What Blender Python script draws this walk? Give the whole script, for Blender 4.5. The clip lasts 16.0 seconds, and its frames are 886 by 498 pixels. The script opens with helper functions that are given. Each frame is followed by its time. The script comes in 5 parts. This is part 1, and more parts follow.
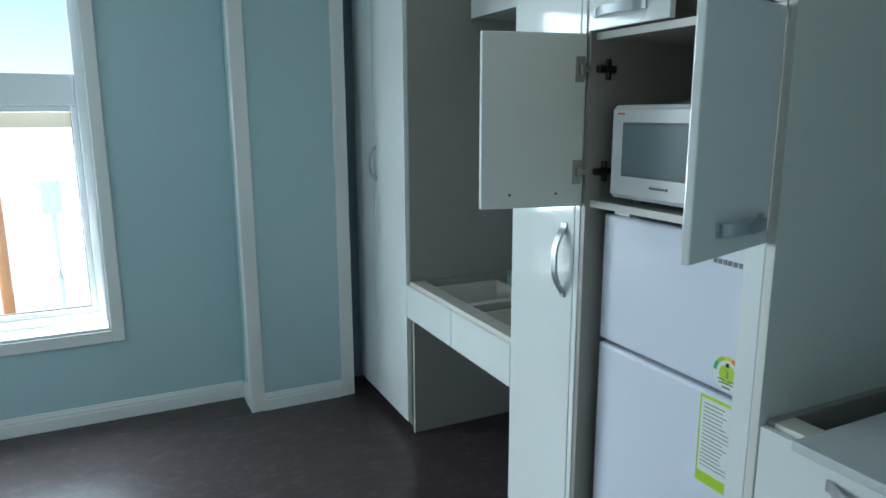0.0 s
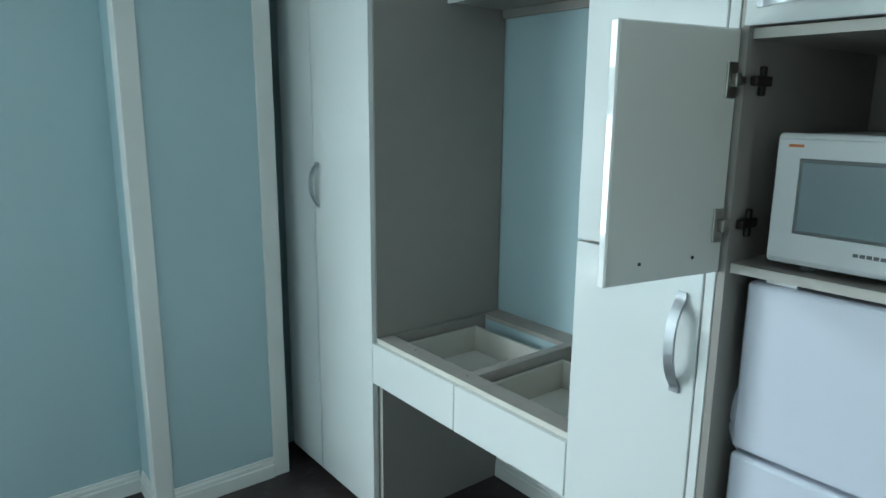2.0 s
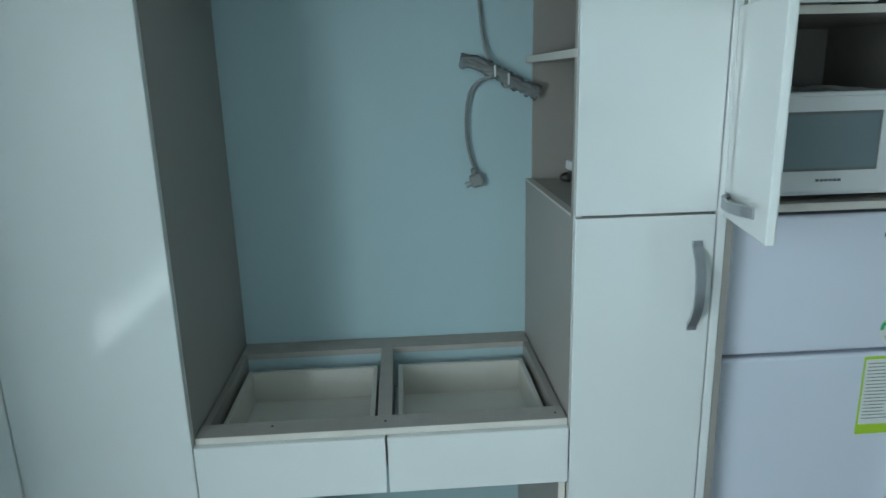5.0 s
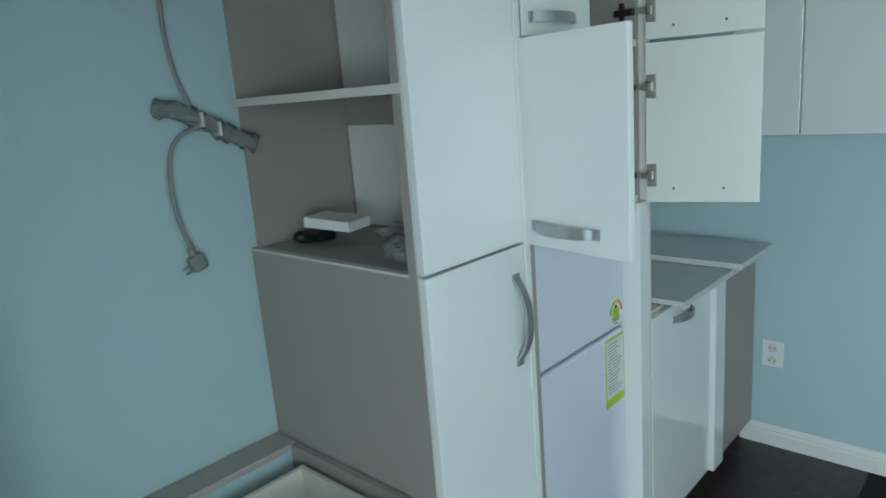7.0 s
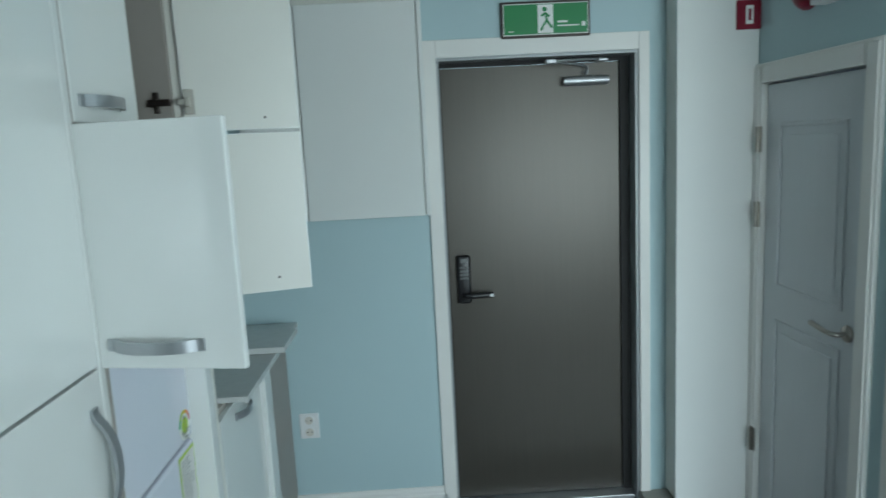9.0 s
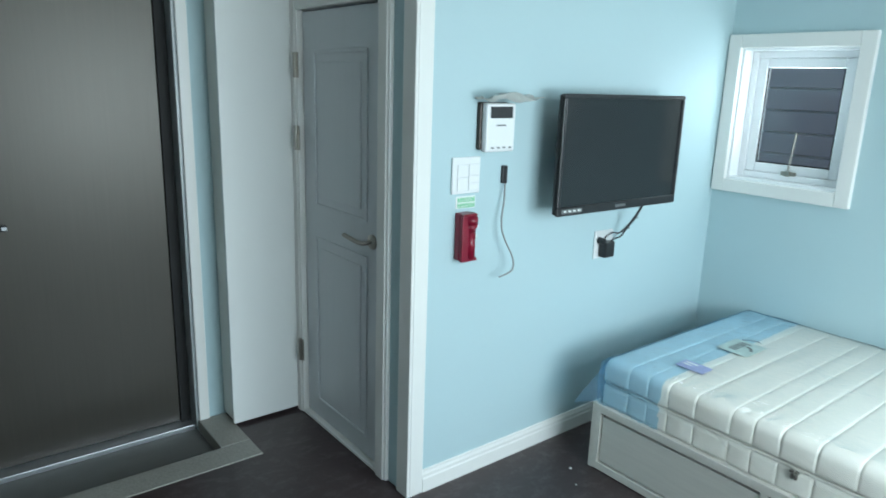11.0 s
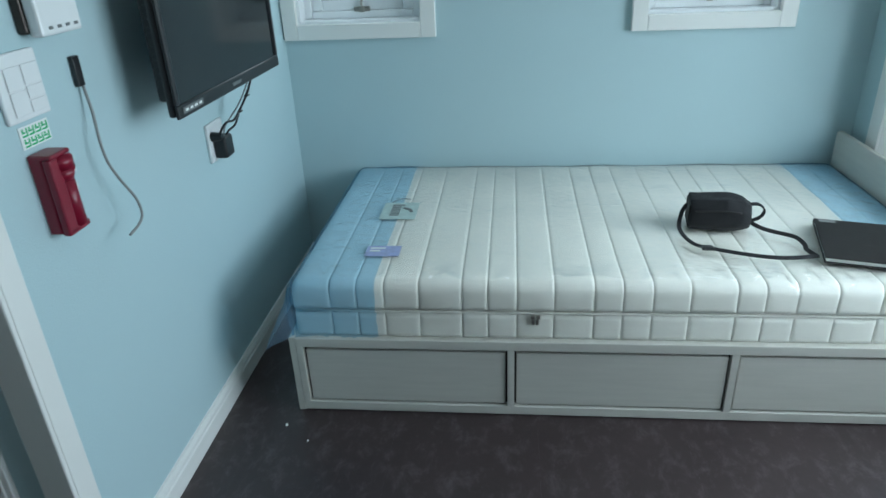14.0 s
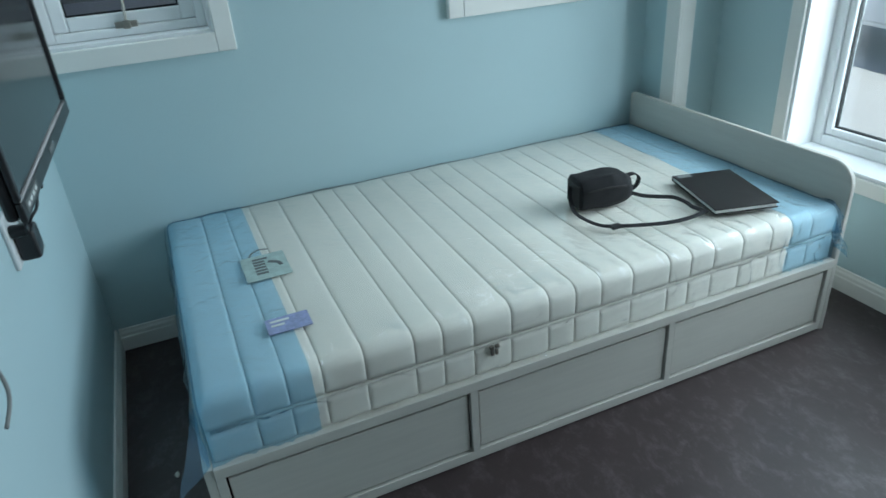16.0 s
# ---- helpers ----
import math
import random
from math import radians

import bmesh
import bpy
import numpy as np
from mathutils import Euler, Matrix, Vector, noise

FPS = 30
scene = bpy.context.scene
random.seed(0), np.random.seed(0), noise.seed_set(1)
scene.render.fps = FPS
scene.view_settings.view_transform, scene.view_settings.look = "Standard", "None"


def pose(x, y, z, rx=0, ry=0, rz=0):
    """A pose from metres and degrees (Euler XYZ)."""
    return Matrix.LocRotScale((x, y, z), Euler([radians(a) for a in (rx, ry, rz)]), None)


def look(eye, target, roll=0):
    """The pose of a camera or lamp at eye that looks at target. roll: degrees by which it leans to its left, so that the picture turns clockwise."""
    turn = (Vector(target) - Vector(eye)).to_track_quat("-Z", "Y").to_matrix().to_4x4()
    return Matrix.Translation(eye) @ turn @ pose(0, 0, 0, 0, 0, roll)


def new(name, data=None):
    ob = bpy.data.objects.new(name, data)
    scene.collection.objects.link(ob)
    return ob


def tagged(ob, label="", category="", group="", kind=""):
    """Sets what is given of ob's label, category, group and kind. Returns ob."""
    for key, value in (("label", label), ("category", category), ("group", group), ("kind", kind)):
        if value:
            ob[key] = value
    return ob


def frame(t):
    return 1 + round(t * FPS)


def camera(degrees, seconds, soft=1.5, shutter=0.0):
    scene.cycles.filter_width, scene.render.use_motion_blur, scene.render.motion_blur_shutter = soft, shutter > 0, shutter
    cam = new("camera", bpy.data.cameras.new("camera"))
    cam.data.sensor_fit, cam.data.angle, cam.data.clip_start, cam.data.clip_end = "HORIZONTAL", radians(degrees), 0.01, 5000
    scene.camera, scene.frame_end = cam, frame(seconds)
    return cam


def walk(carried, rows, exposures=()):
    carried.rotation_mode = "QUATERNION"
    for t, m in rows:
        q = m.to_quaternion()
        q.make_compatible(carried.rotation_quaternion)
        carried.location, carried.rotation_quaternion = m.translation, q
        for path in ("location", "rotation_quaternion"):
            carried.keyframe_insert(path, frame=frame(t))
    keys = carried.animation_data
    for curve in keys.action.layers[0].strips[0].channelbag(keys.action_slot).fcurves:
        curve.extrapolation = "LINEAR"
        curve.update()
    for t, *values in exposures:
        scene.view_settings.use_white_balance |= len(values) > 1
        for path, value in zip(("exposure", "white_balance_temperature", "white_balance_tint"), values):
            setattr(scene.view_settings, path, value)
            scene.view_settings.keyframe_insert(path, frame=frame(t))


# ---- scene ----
cam = camera(67.0, 16.0, shutter=0.25)
PATH = [
    (0, (-1.115, -3.229, 1.469), (-0.266, -1.462, 1.075), -0.2),
    (0.5, (-1.11, -3.094, 1.466), (-0.174, -1.357, 1.139), 0.6),
    (1, (-1.114, -2.889, 1.484), (-0.107, -1.19, 1.167), -0.3),
    (1.5, (-1.133, -2.633, 1.501), (-0.036, -1.0, 1.139), -0.1),
    (2, (-1.191, -2.423, 1.532), (0.024, -0.89, 1.115), 0.5),
    (2.5, (-1.344, -2.224, 1.528), (0.095, -0.909, 1.08), 0.9),
    (3, (-1.416, -2.002, 1.529), (0.174, -0.889, 1.046), 0.4),
    (3.2, (-1.423, -1.912, 1.547), (0.196, -0.86, 1.025), 0.1),
    (5.3, (-1.435, -0.907, 1.546), (0.47, -1.261, 1.049), -1.4),
    (5.5, (-1.386, -0.826, 1.548), (0.485, -1.323, 1.046), -1.3),
    (6, (-1.25, -0.64, 1.544), (0.517, -1.435, 1.047), -2.7),
    (6.5, (-1.045, -0.574, 1.542), (0.488, -1.767, 1.068), -3.3),
    (7, (-0.865, -0.554, 1.574), (0.467, -1.975, 1.119), -4.6),
    (7.5, (-0.684, -0.534, 1.601), (0.327, -2.219, 1.228), -5.3),
    (8, (-0.589, -0.521, 1.615), (0.087, -2.371, 1.266), -5.5),
    (8.5, (-0.581, -0.537, 1.609), (-0.288, -2.49, 1.295), -4.0),
    (9, (-0.601, -0.542, 1.605), (-0.666, -2.517, 1.295), -2.9),
    (9.5, (-0.62, -0.542, 1.6), (-1.02, -2.477, 1.293), -1.1),
    (10, (-0.647, -0.546, 1.584), (-1.351, -2.383, 1.226), 0.3),
    (10.2, (-0.657, -0.532, 1.57), (-1.502, -2.311, 1.219), 0.7),
    (12.3, (-0.729, -0.782, 1.458), (-2.183, -1.893, 0.651), 0.7),
    (12.5, (-0.75, -0.854, 1.457), (-2.249, -1.895, 0.64), -0.3),
    (13, (-0.78, -1.025, 1.458), (-2.427, -1.768, 0.599), -1.2),
    (13.5, (-0.835, -1.219, 1.456), (-2.589, -1.639, 0.592), -2.0),
    (14, (-0.964, -1.387, 1.442), (-2.755, -1.588, 0.574), -2.6),
    (14.5, (-1.073, -1.505, 1.454), (-2.879, -1.506, 0.595), -3.4),
    (15, (-1.152, -1.675, 1.453), (-2.943, -1.535, 0.575), -4.0),
    (15.5, (-1.241, -1.854, 1.456), (-2.987, -1.464, 0.561), -3.7),
    (16, (-1.396, -1.962, 1.441), (-3.042, -1.308, 0.512), -4.3),
]
walk(cam, [(t, look(eye, target, roll)) for t, eye, target, roll in PATH], exposures=[(0.0, 0.72, 5950, 6), (1.0, 0.92, 6050, 5), (2.0, 0.92, 6050, 3), (3.0, 0.74, 6050, 3), (5.5, 0.36, 6000, 3), (6.5, 0.34, 6000, 3), (7.5, 0.5, 6080, 3), (8.5, 0.37, 6120, 3), (10.0, 0.52, 6150, 5), (12.5, 0.33, 5920, 5), (13.5, -0.03, 5880, 5), (15.0, -0.27, 5880, 5), (16.0, -0.28, 5900, 5)])

# ---- world and light ----
world = bpy.data.worlds.new("sky")
scene.world = world
world.use_nodes = True
wn = world.node_tree.nodes
sky = wn.new("ShaderNodeTexSky")
sky.sky_type = 'NISHITA'
sky.sun_disc = False
sky.sun_elevation = radians(58)
sky.sun_rotation = radians(-71)
wn["Background"].inputs["Strength"].default_value = 0.15
world.node_tree.links.new(sky.outputs[0], wn["Background"].inputs["Color"])
sun = new("sun", bpy.data.lights.new("sun", 'SUN'))
sun.data.energy, sun.data.angle, sun.data.color = 5.0, radians(0.6), (1.0, 0.95, 0.88)
sun.matrix_world = look((-0.5, 0.168, 0.88), (0, 0, 0))


def window_light(name, x, y, z, w, h, turn, power, tip=0):
    ob = new(name, bpy.data.lights.new(name, 'AREA'))
    ob.data.shape, ob.data.size, ob.data.size_y = 'RECTANGLE', w, h
    ob.data.energy, ob.data.color = power, (0.855, 0.955, 0.99)
    ob.matrix_world = pose(x, y, z, 90 - tip, 0, turn)
    return ob


# daylight standing in the openings
window_light("daylight_front", -2.215, 0.66, 1.96, 1.95, 0.50, 180, 20.0, 40)
window_light("daylight_front", -2.21, 0.80, 1.14, 1.80, 0.98, 180, 60.0, 34)
window_light("daylight_side", -3.93, -2.01, 1.52, 0.42, 0.36, 270, 3.0)
window_light("daylight_side", -3.93, -0.61, 1.52, 0.42, 0.36, 270, 3.0)


# ---- materials ----
def mat(name, color, rough=0.5, metal=0.0, vary=0.06, scale=6.0, bump=0.0, bscale=120.0, coat=0.0, stretch=(1, 1, 1), spec=0.5):
    m = bpy.data.materials.new(name)
    m.use_nodes = True
    nt = m.node_tree
    n, l = nt.nodes, nt.links
    b = n["Principled BSDF"]
    b.inputs["Roughness"].default_value, b.inputs["Metallic"].default_value = rough, metal
    b.inputs["Coat Weight"].default_value = coat
    b.inputs["Coat Roughness"].default_value = 0.06
    b.inputs["Specular IOR Level"].default_value = spec
    tc, mp = n.new("ShaderNodeTexCoord"), n.new("ShaderNodeMapping")
    mp.inputs["Scale"].default_value = stretch
    l.new(tc.outputs["Object"], mp.inputs["Vector"])
    a, f = n.new("ShaderNodeTexNoise"), n.new("ShaderNodeTexNoise")
    a.inputs["Scale"].default_value, a.inputs["Detail"].default_value = scale, 6
    f.inputs["Scale"].default_value, f.inputs["Detail"].default_value = bscale, 3
    l.new(mp.outputs[0], a.inputs["Vector"])
    l.new(mp.outputs[0], f.inputs["Vector"])
    mix = n.new("ShaderNodeMix")
    mix.data_type = 'RGBA'
    mix.inputs["A"].default_value = (*[c * (1 - vary) for c in color], 1)
    mix.inputs["B"].default_value = (*[min(1, c * (1 + vary)) for c in color], 1)
    add = n.new("ShaderNodeMath")
    add.operation = 'MULTIPLY_ADD'
    add.inputs[1].default_value, add.inputs[2].default_value = 0.35, -0.17
    l.new(f.outputs["Fac"], add.inputs[0])
    s = n.new("ShaderNodeMath")
    s.use_clamp = True
    l.new(a.outputs["Fac"], s.inputs[0])
    l.new(add.outputs[0], s.inputs[1])
    l.new(s.outputs[0], mix.inputs["Factor"])
    l.new(mix.outputs["Result"], b.inputs["Base Color"])
    r = n.new("ShaderNodeMapRange")
    r.inputs["To Min"].default_value, r.inputs["To Max"].default_value = rough * 0.85, min(1, rough * 1.15)
    l.new(a.outputs["Fac"], r.inputs["Value"])
    l.new(r.outputs[0], b.inputs["Roughness"])
    if bump:
        bp = n.new("ShaderNodeBump")
        bp.inputs["Strength"].default_value, bp.inputs["Distance"].default_value = bump, 0.002
        l.new(f.outputs["Fac"], bp.inputs["Height"])
        l.new(bp.outputs[0], b.inputs["Normal"])
    return m


M_WALL = mat("blue_wall_paper", (0.455, 0.595, 0.625), 0.62, vary=0.025, scale=2.2, bump=0.35, bscale=260)
M_TRIM = mat("white_trim", (0.78, 0.78, 0.75), 0.42, vary=0.02, scale=5, bump=0.05)
M_CEIL = mat("ceiling_paper", (0.8, 0.8, 0.78), 0.8, vary=0.02, bump=0.2, bscale=200)
M_GLOSS = mat("white_gloss_laminate", (0.80, 0.82, 0.80), 0.065, vary=0.012, scale=3, bump=0.03, bscale=14, coat=0.5)
M_BACKSIDE = mat("matt_white_board", (0.70, 0.70, 0.65), 0.38, vary=0.02, scale=4, bump=0.03)
M_CARC = mat("taupe_melamine", (0.34, 0.315, 0.285), 0.45, vary=0.05, scale=12, bump=0.08, bscale=300)
M_EDGE = mat("pale_edge_band", (0.66, 0.63, 0.57), 0.45, vary=0.05, scale=18)
M_RAW = mat("raw_chipboard_edge", (0.42, 0.30, 0.20), 0.9, vary=0.3, scale=160, bump=0.5, bscale=400)
M_DUST = mat("dusty_melamine_rail", (0.43, 0.40, 0.365), 0.7, vary=0.16, scale=22, bump=0.2, bscale=160)
M_FRIDGE = mat("fridge_white_enamel", (0.72, 0.745, 0.83), 0.15, vary=0.012, scale=4, bump=0.10, bscale=240, coat=0.2)
M_PLASTIC = mat("white_plastic", (0.78, 0.79, 0.79), 0.32, vary=0.015)
M_ALU = mat("brushed_aluminium", (0.48, 0.50, 0.52), 0.42, 0.85, vary=0.08, scale=30, stretch=(1, 1, 20), bump=0.08, bscale=200)
M_NICKEL = mat("satin_nickel", (0.42, 0.39, 0.35), 0.30, 1.0, vary=0.10, scale=20)
M_STEEL = mat("hinge_steel", (0.40, 0.38, 0.34), 0.3, 1.0, vary=0.12, scale=30)
# dark metal fittings; also colours the sheet that paints shade behind the bed drawers
M_DARKMETAL_SHADE = mat("dark_burnished_metal_and_gap_shade", (0.06, 0.05, 0.045), 0.4, 0.8, vary=0.2, scale=40)
M_DOORSTEEL = mat("brown_brushed_steel_sheet", (0.078, 0.071, 0.060), 0.36, 0.35, vary=0.10, scale=5, stretch=(26, 26, 0.5), bump=0.06, bscale=60)
M_BLACK = mat("black_plastic", (0.012, 0.012, 0.014), 0.35, vary=0.2, scale=20)
M_RUBBER = mat("black_gasket", (0.010, 0.010, 0.010), 0.7, vary=0.2)
M_SCREEN = mat("dark_tv_screen", (0.012, 0.014, 0.016), 0.12, vary=0.05)
M_RED = mat("red_plastic", (0.21, 0.006, 0.026), 0.30, vary=0.10, scale=14)
M_GREEN = mat("exit_green", (0.01, 0.22, 0.06), 0.35, vary=0.08)
M_GREENLAB = mat("green_label", (0.02, 0.42, 0.14), 0.5, vary=0.05)
M_WHITEPRINT = mat("white_print", (0.80, 0.82, 0.80), 0.5, vary=0.02)
M_GREYPRINT = mat("grey_print", (0.16, 0.17, 0.17), 0.5, vary=0.05)
M_PAPER = mat("paper", (0.74, 0.75, 0.72), 0.7, vary=0.04, scale=20)
M_LIME = mat("lime_print", (0.42, 0.62, 0.03), 0.5, vary=0.04)
M_YELLOW = mat("yellow_print", (0.75, 0.66, 0.05), 0.5)
M_REDPRINT = mat("red_print", (0.55, 0.05, 0.05), 0.5)
M_ORANGE = mat("orange_print", (0.70, 0.22, 0.06), 0.4)
M_BLUEPRINT = mat("blue_print", (0.34, 0.38, 0.62), 0.5, vary=0.35, scale=60)
M_SAGE = mat("sage_print", (0.47, 0.58, 0.55), 0.5, vary=0.35, scale=40)
M_MATT = mat("cream_knit_ticking", (0.90, 0.895, 0.83), 0.85, vary=0.03, scale=12, bump=0.5, bscale=420)
M_BED = mat("whitewashed_wood_grain", (0.58, 0.565, 0.515), 0.5, vary=0.09, scale=9, stretch=(6, 0.7, 8), bump=0.12, bscale=60)
M_BEDH = mat("whitewashed_headboard", (0.56, 0.545, 0.495), 0.5, vary=0.09, scale=9, stretch=(0.7, 6, 8), bump=0.12, bscale=60)
M_BAG = mat("black_padded_nylon", (0.008, 0.008, 0.010), 0.85, vary=0.3, scale=60, bump=0.5, bscale=500)
M_BOOK = mat("black_leatherette", (0.018, 0.014, 0.014), 0.45, vary=0.2, scale=40, bump=0.3, bscale=350)
M_CORD = mat("grey_cable", (0.25, 0.255, 0.25), 0.5, vary=0.08, scale=30)
M_GRANITE = mat("grey_granite", (0.30, 0.29, 0.26), 0.6, vary=0.4, scale=150, bump=0.2, bscale=200)
M_ENTRY = mat("grey_entry_tile", (0.17, 0.17, 0.165), 0.5, vary=0.15, scale=14, bump=0.1)
M_UPVC = mat("white_window_profile", (0.80, 0.82, 0.83), 0.3, vary=0.015)
M_ASPHALT = mat("pale_concrete_yard", (0.55, 0.55, 0.53), 0.9, vary=0.15, scale=1.2, bump=0.3, bscale=30)
M_VAN = mat("white_car_paint", (0.75, 0.76, 0.77), 0.2, vary=0.01, coat=0.6)
M_TYRE = mat("tyre_rubber", (0.02, 0.02, 0.02), 0.8, vary=0.2)
M_CARGLASS = mat("tinted_car_glass", (0.02, 0.025, 0.03), 0.08)
M_SIDING = mat("neighbour_siding", (0.50, 0.44, 0.42), 0.7, vary=0.08, scale=3, bump=0.1)
M_POST = mat("orange_painted_pipe", (0.62, 0.26, 0.10), 0.5, vary=0.1)
M_BEIGE = mat("neighbour_plaster", (0.74, 0.73, 0.70), 0.85, vary=0.08, scale=2, bump=0.2, bscale=60)


def floor_material():
    m = mat("dark_slate_vinyl", (0.043, 0.029, 0.030), 0.36, vary=0.3, scale=5, bump=0.22, bscale=45)
    n, l = m.node_tree.nodes, m.node_tree.links
    b = n["Principled BSDF"]
    src = b.inputs["Base Color"].links[0].from_socket
    tc = n.new("ShaderNodeTexCoord")
    oi = n.new("ShaderNodeObjectInfo")
    off = n.new("ShaderNodeVectorMath")
    off.operation = 'ADD'
    l.new(oi.outputs["Location"], off.inputs[0])
    l.new(tc.outputs["Object"], off.inputs[1])
    turn = n.new("ShaderNodeMapping")
    turn.inputs["Rotation"].default_value = (0, 0, 0.6)
    turn.inputs["Scale"].default_value = (1.0, 1.5, 1.0)
    l.new(off.outputs[0], turn.inputs["Vector"])
    w = n.new("ShaderNodeTexNoise")
    w.inputs["Scale"].default_value, w.inputs["Detail"].default_value, w.inputs["Roughness"].default_value, w.inputs["Distortion"].default_value = 10.0, 15, 0.80, 0.3
    l.new(turn.outputs[0], w.inputs["Vector"])
    ramp = n.new("ShaderNodeValToRGB")
    ramp.color_ramp.elements[0].position, ramp.color_ramp.elements[1].position = 0.50, 0.74
    l.new(w.outputs["Fac"], ramp.inputs[0])
    mix = n.new("ShaderNodeMix")
    mix.data_type = 'RGBA'
    mix.inputs["B"].default_value = (0.120, 0.098, 0.101, 1)
    l.new(ramp.outputs[0], mix.inputs["Factor"])
    l.new(src, mix.inputs["A"])
    l.new(mix.outputs["Result"], b.inputs["Base Color"])
    return m


M_FLOOR = floor_material()


def clear_film(name, tint, gloss, rough=0.08, veil=0.0, veil_color=(0.8, 0.85, 0.9), crumple=0.6, ior=1.45):
    m = bpy.data.materials.new(name)
    m.use_nodes = True
    n, l = m.node_tree.nodes, m.node_tree.links
    n.remove(n["Principled BSDF"])
    t, g, d = n.new("ShaderNodeBsdfTransparent"), n.new("ShaderNodeBsdfGlossy"), n.new("ShaderNodeBsdfDiffuse")
    t.inputs["Color"].default_value = (*tint, 1)
    g.inputs["Roughness"].default_value = rough
    d.inputs["Color"].default_value = (*veil_color, 1)
    a, b = n.new("ShaderNodeMixShader"), n.new("ShaderNodeMixShader")
    a.inputs[0].default_value = veil
    l.new(t.outputs[0], a.inputs[1])
    l.new(d.outputs[0], a.inputs[2])
    fr = n.new("ShaderNodeFresnel")
    fr.inputs["IOR"].default_value = ior
    sc = n.new("ShaderNodeMath")
    sc.operation = 'MULTIPLY'
    sc.inputs[1].default_value = gloss
    l.new(fr.outputs[0], sc.inputs[0])
    l.new(sc.outputs[0], b.inputs[0])
    l.new(a.outputs[0], b.inputs[1])
    l.new(g.outputs[0], b.inputs[2])
    l.new(b.outputs[0], n["Material Output"].inputs["Surface"])
    if crumple:
        ns, bp = n.new("ShaderNodeTexNoise"), n.new("ShaderNodeBump")
        tc = n.new("ShaderNodeTexCoord")
        l.new(tc.outputs["Object"], ns.inputs["Vector"])
        ns.inputs["Scale"].default_value, ns.inputs["Detail"].default_value, ns.inputs["Distortion"].default_value = 20, 4, 1.6
        bp.inputs["Strength"].default_value, bp.inputs["Distance"].default_value = crumple, 0.02
        l.new(ns.outputs["Fac"], bp.inputs["Height"])
        l.new(bp.outputs[0], g.inputs["Normal"])
        l.new(bp.outputs[0], fr.inputs["Normal"])
    return m


M_FILM = clear_film("clear_plastic_wrap", (0.998, 0.998, 0.998), 2.0, 0.06, 0.04, (0.86, 0.90, 0.90), crumple=0.16, ior=1.42)
M_FILMBLUE = clear_film("blue_printed_wrap", (0.58, 0.81, 0.96), 0.8, 0.10, 0.14, (0.48, 0.70, 0.92), crumple=0.6, ior=1.35)
M_GLASS = clear_film("window_glass", (0.93, 0.96, 0.96), 1.0, 0.0, crumple=0)
M_BAGGIE = clear_film("crumpled_polybag", (0.85, 0.87, 0.87), 1.2, 0.15, 0.25, (0.6, 0.62, 0.62), 0.9)


# ---- building helpers ----
ORG = {}


def thing(name, at, label, category, group="", kind=""):
    ob = new(name)
    ob.empty_display_size = 0.05
    ob.location = at
    ORG[ob.name] = Vector(at)
    return tagged(ob, label, category, group, kind)


def part(name, bm, material, parent, label="", smooth=False):
    """One mesh from a bmesh in world coordinates, under a thing or a part of it."""
    o = ORG[parent.name]
    bmesh.ops.translate(bm, verts=bm.verts, vec=-o)
    me = bpy.data.meshes.new(name)
    bm.to_mesh(me)
    bm.free()
    me.materials.append(material)
    if smooth:
        for p in me.polygons:
            p.use_smooth = True
    ob = new(name, me)
    ob.parent = parent
    ORG[ob.name] = o
    return tagged(ob, label)


def solo(name, bm, material, label, category="", kind="", at=(0, 0, 0), group="", smooth=False):
    """A thing or piece of the setting that is one mesh."""
    bmesh.ops.translate(bm, verts=bm.verts, vec=-Vector(at))
    me = bpy.data.meshes.new(name)
    bm.to_mesh(me)
    bm.free()
    me.materials.append(material)
    if smooth:
        for p in me.polygons:
            p.use_smooth = True
    ob = new(name, me)
    ob.location = at
    ORG[ob.name] = Vector(at)
    return tagged(ob, label, category, group, kind)


def bx(*boxes, bevel=0.0, seg=2, m=None, bm=None):
    """Boxes (x0, x1, y0, y1, z0, z1), bevelled."""
    out = bm or bmesh.new()
    for x0, x1, y0, y1, z0, z1 in boxes:
        x0, x1, y0, y1, z0, z1 = min(x0, x1), max(x0, x1), min(y0, y1), max(y0, y1), min(z0, z1), max(z0, z1)
        c = bmesh.new()
        bmesh.ops.create_cube(c, size=1, matrix=Matrix.Translation(((x0 + x1) / 2, (y0 + y1) / 2, (z0 + z1) / 2)) @ Matrix.Diagonal((x1 - x0, y1 - y0, z1 - z0, 1)))
        if bevel:
            bmesh.ops.bevel(c, geom=c.edges[:], offset=min(bevel, (x1 - x0) / 2.2, (y1 - y0) / 2.2, (z1 - z0) / 2.2), segments=seg, affect='EDGES', profile=0.5)
        tmp = bpy.data.meshes.new("tmp")
        c.to_mesh(tmp)
        c.free()
        out.from_mesh(tmp)
        bpy.data.meshes.remove(tmp)
    if m is not None:
        bmesh.ops.transform(out, matrix=m, verts=out.verts)
    return out


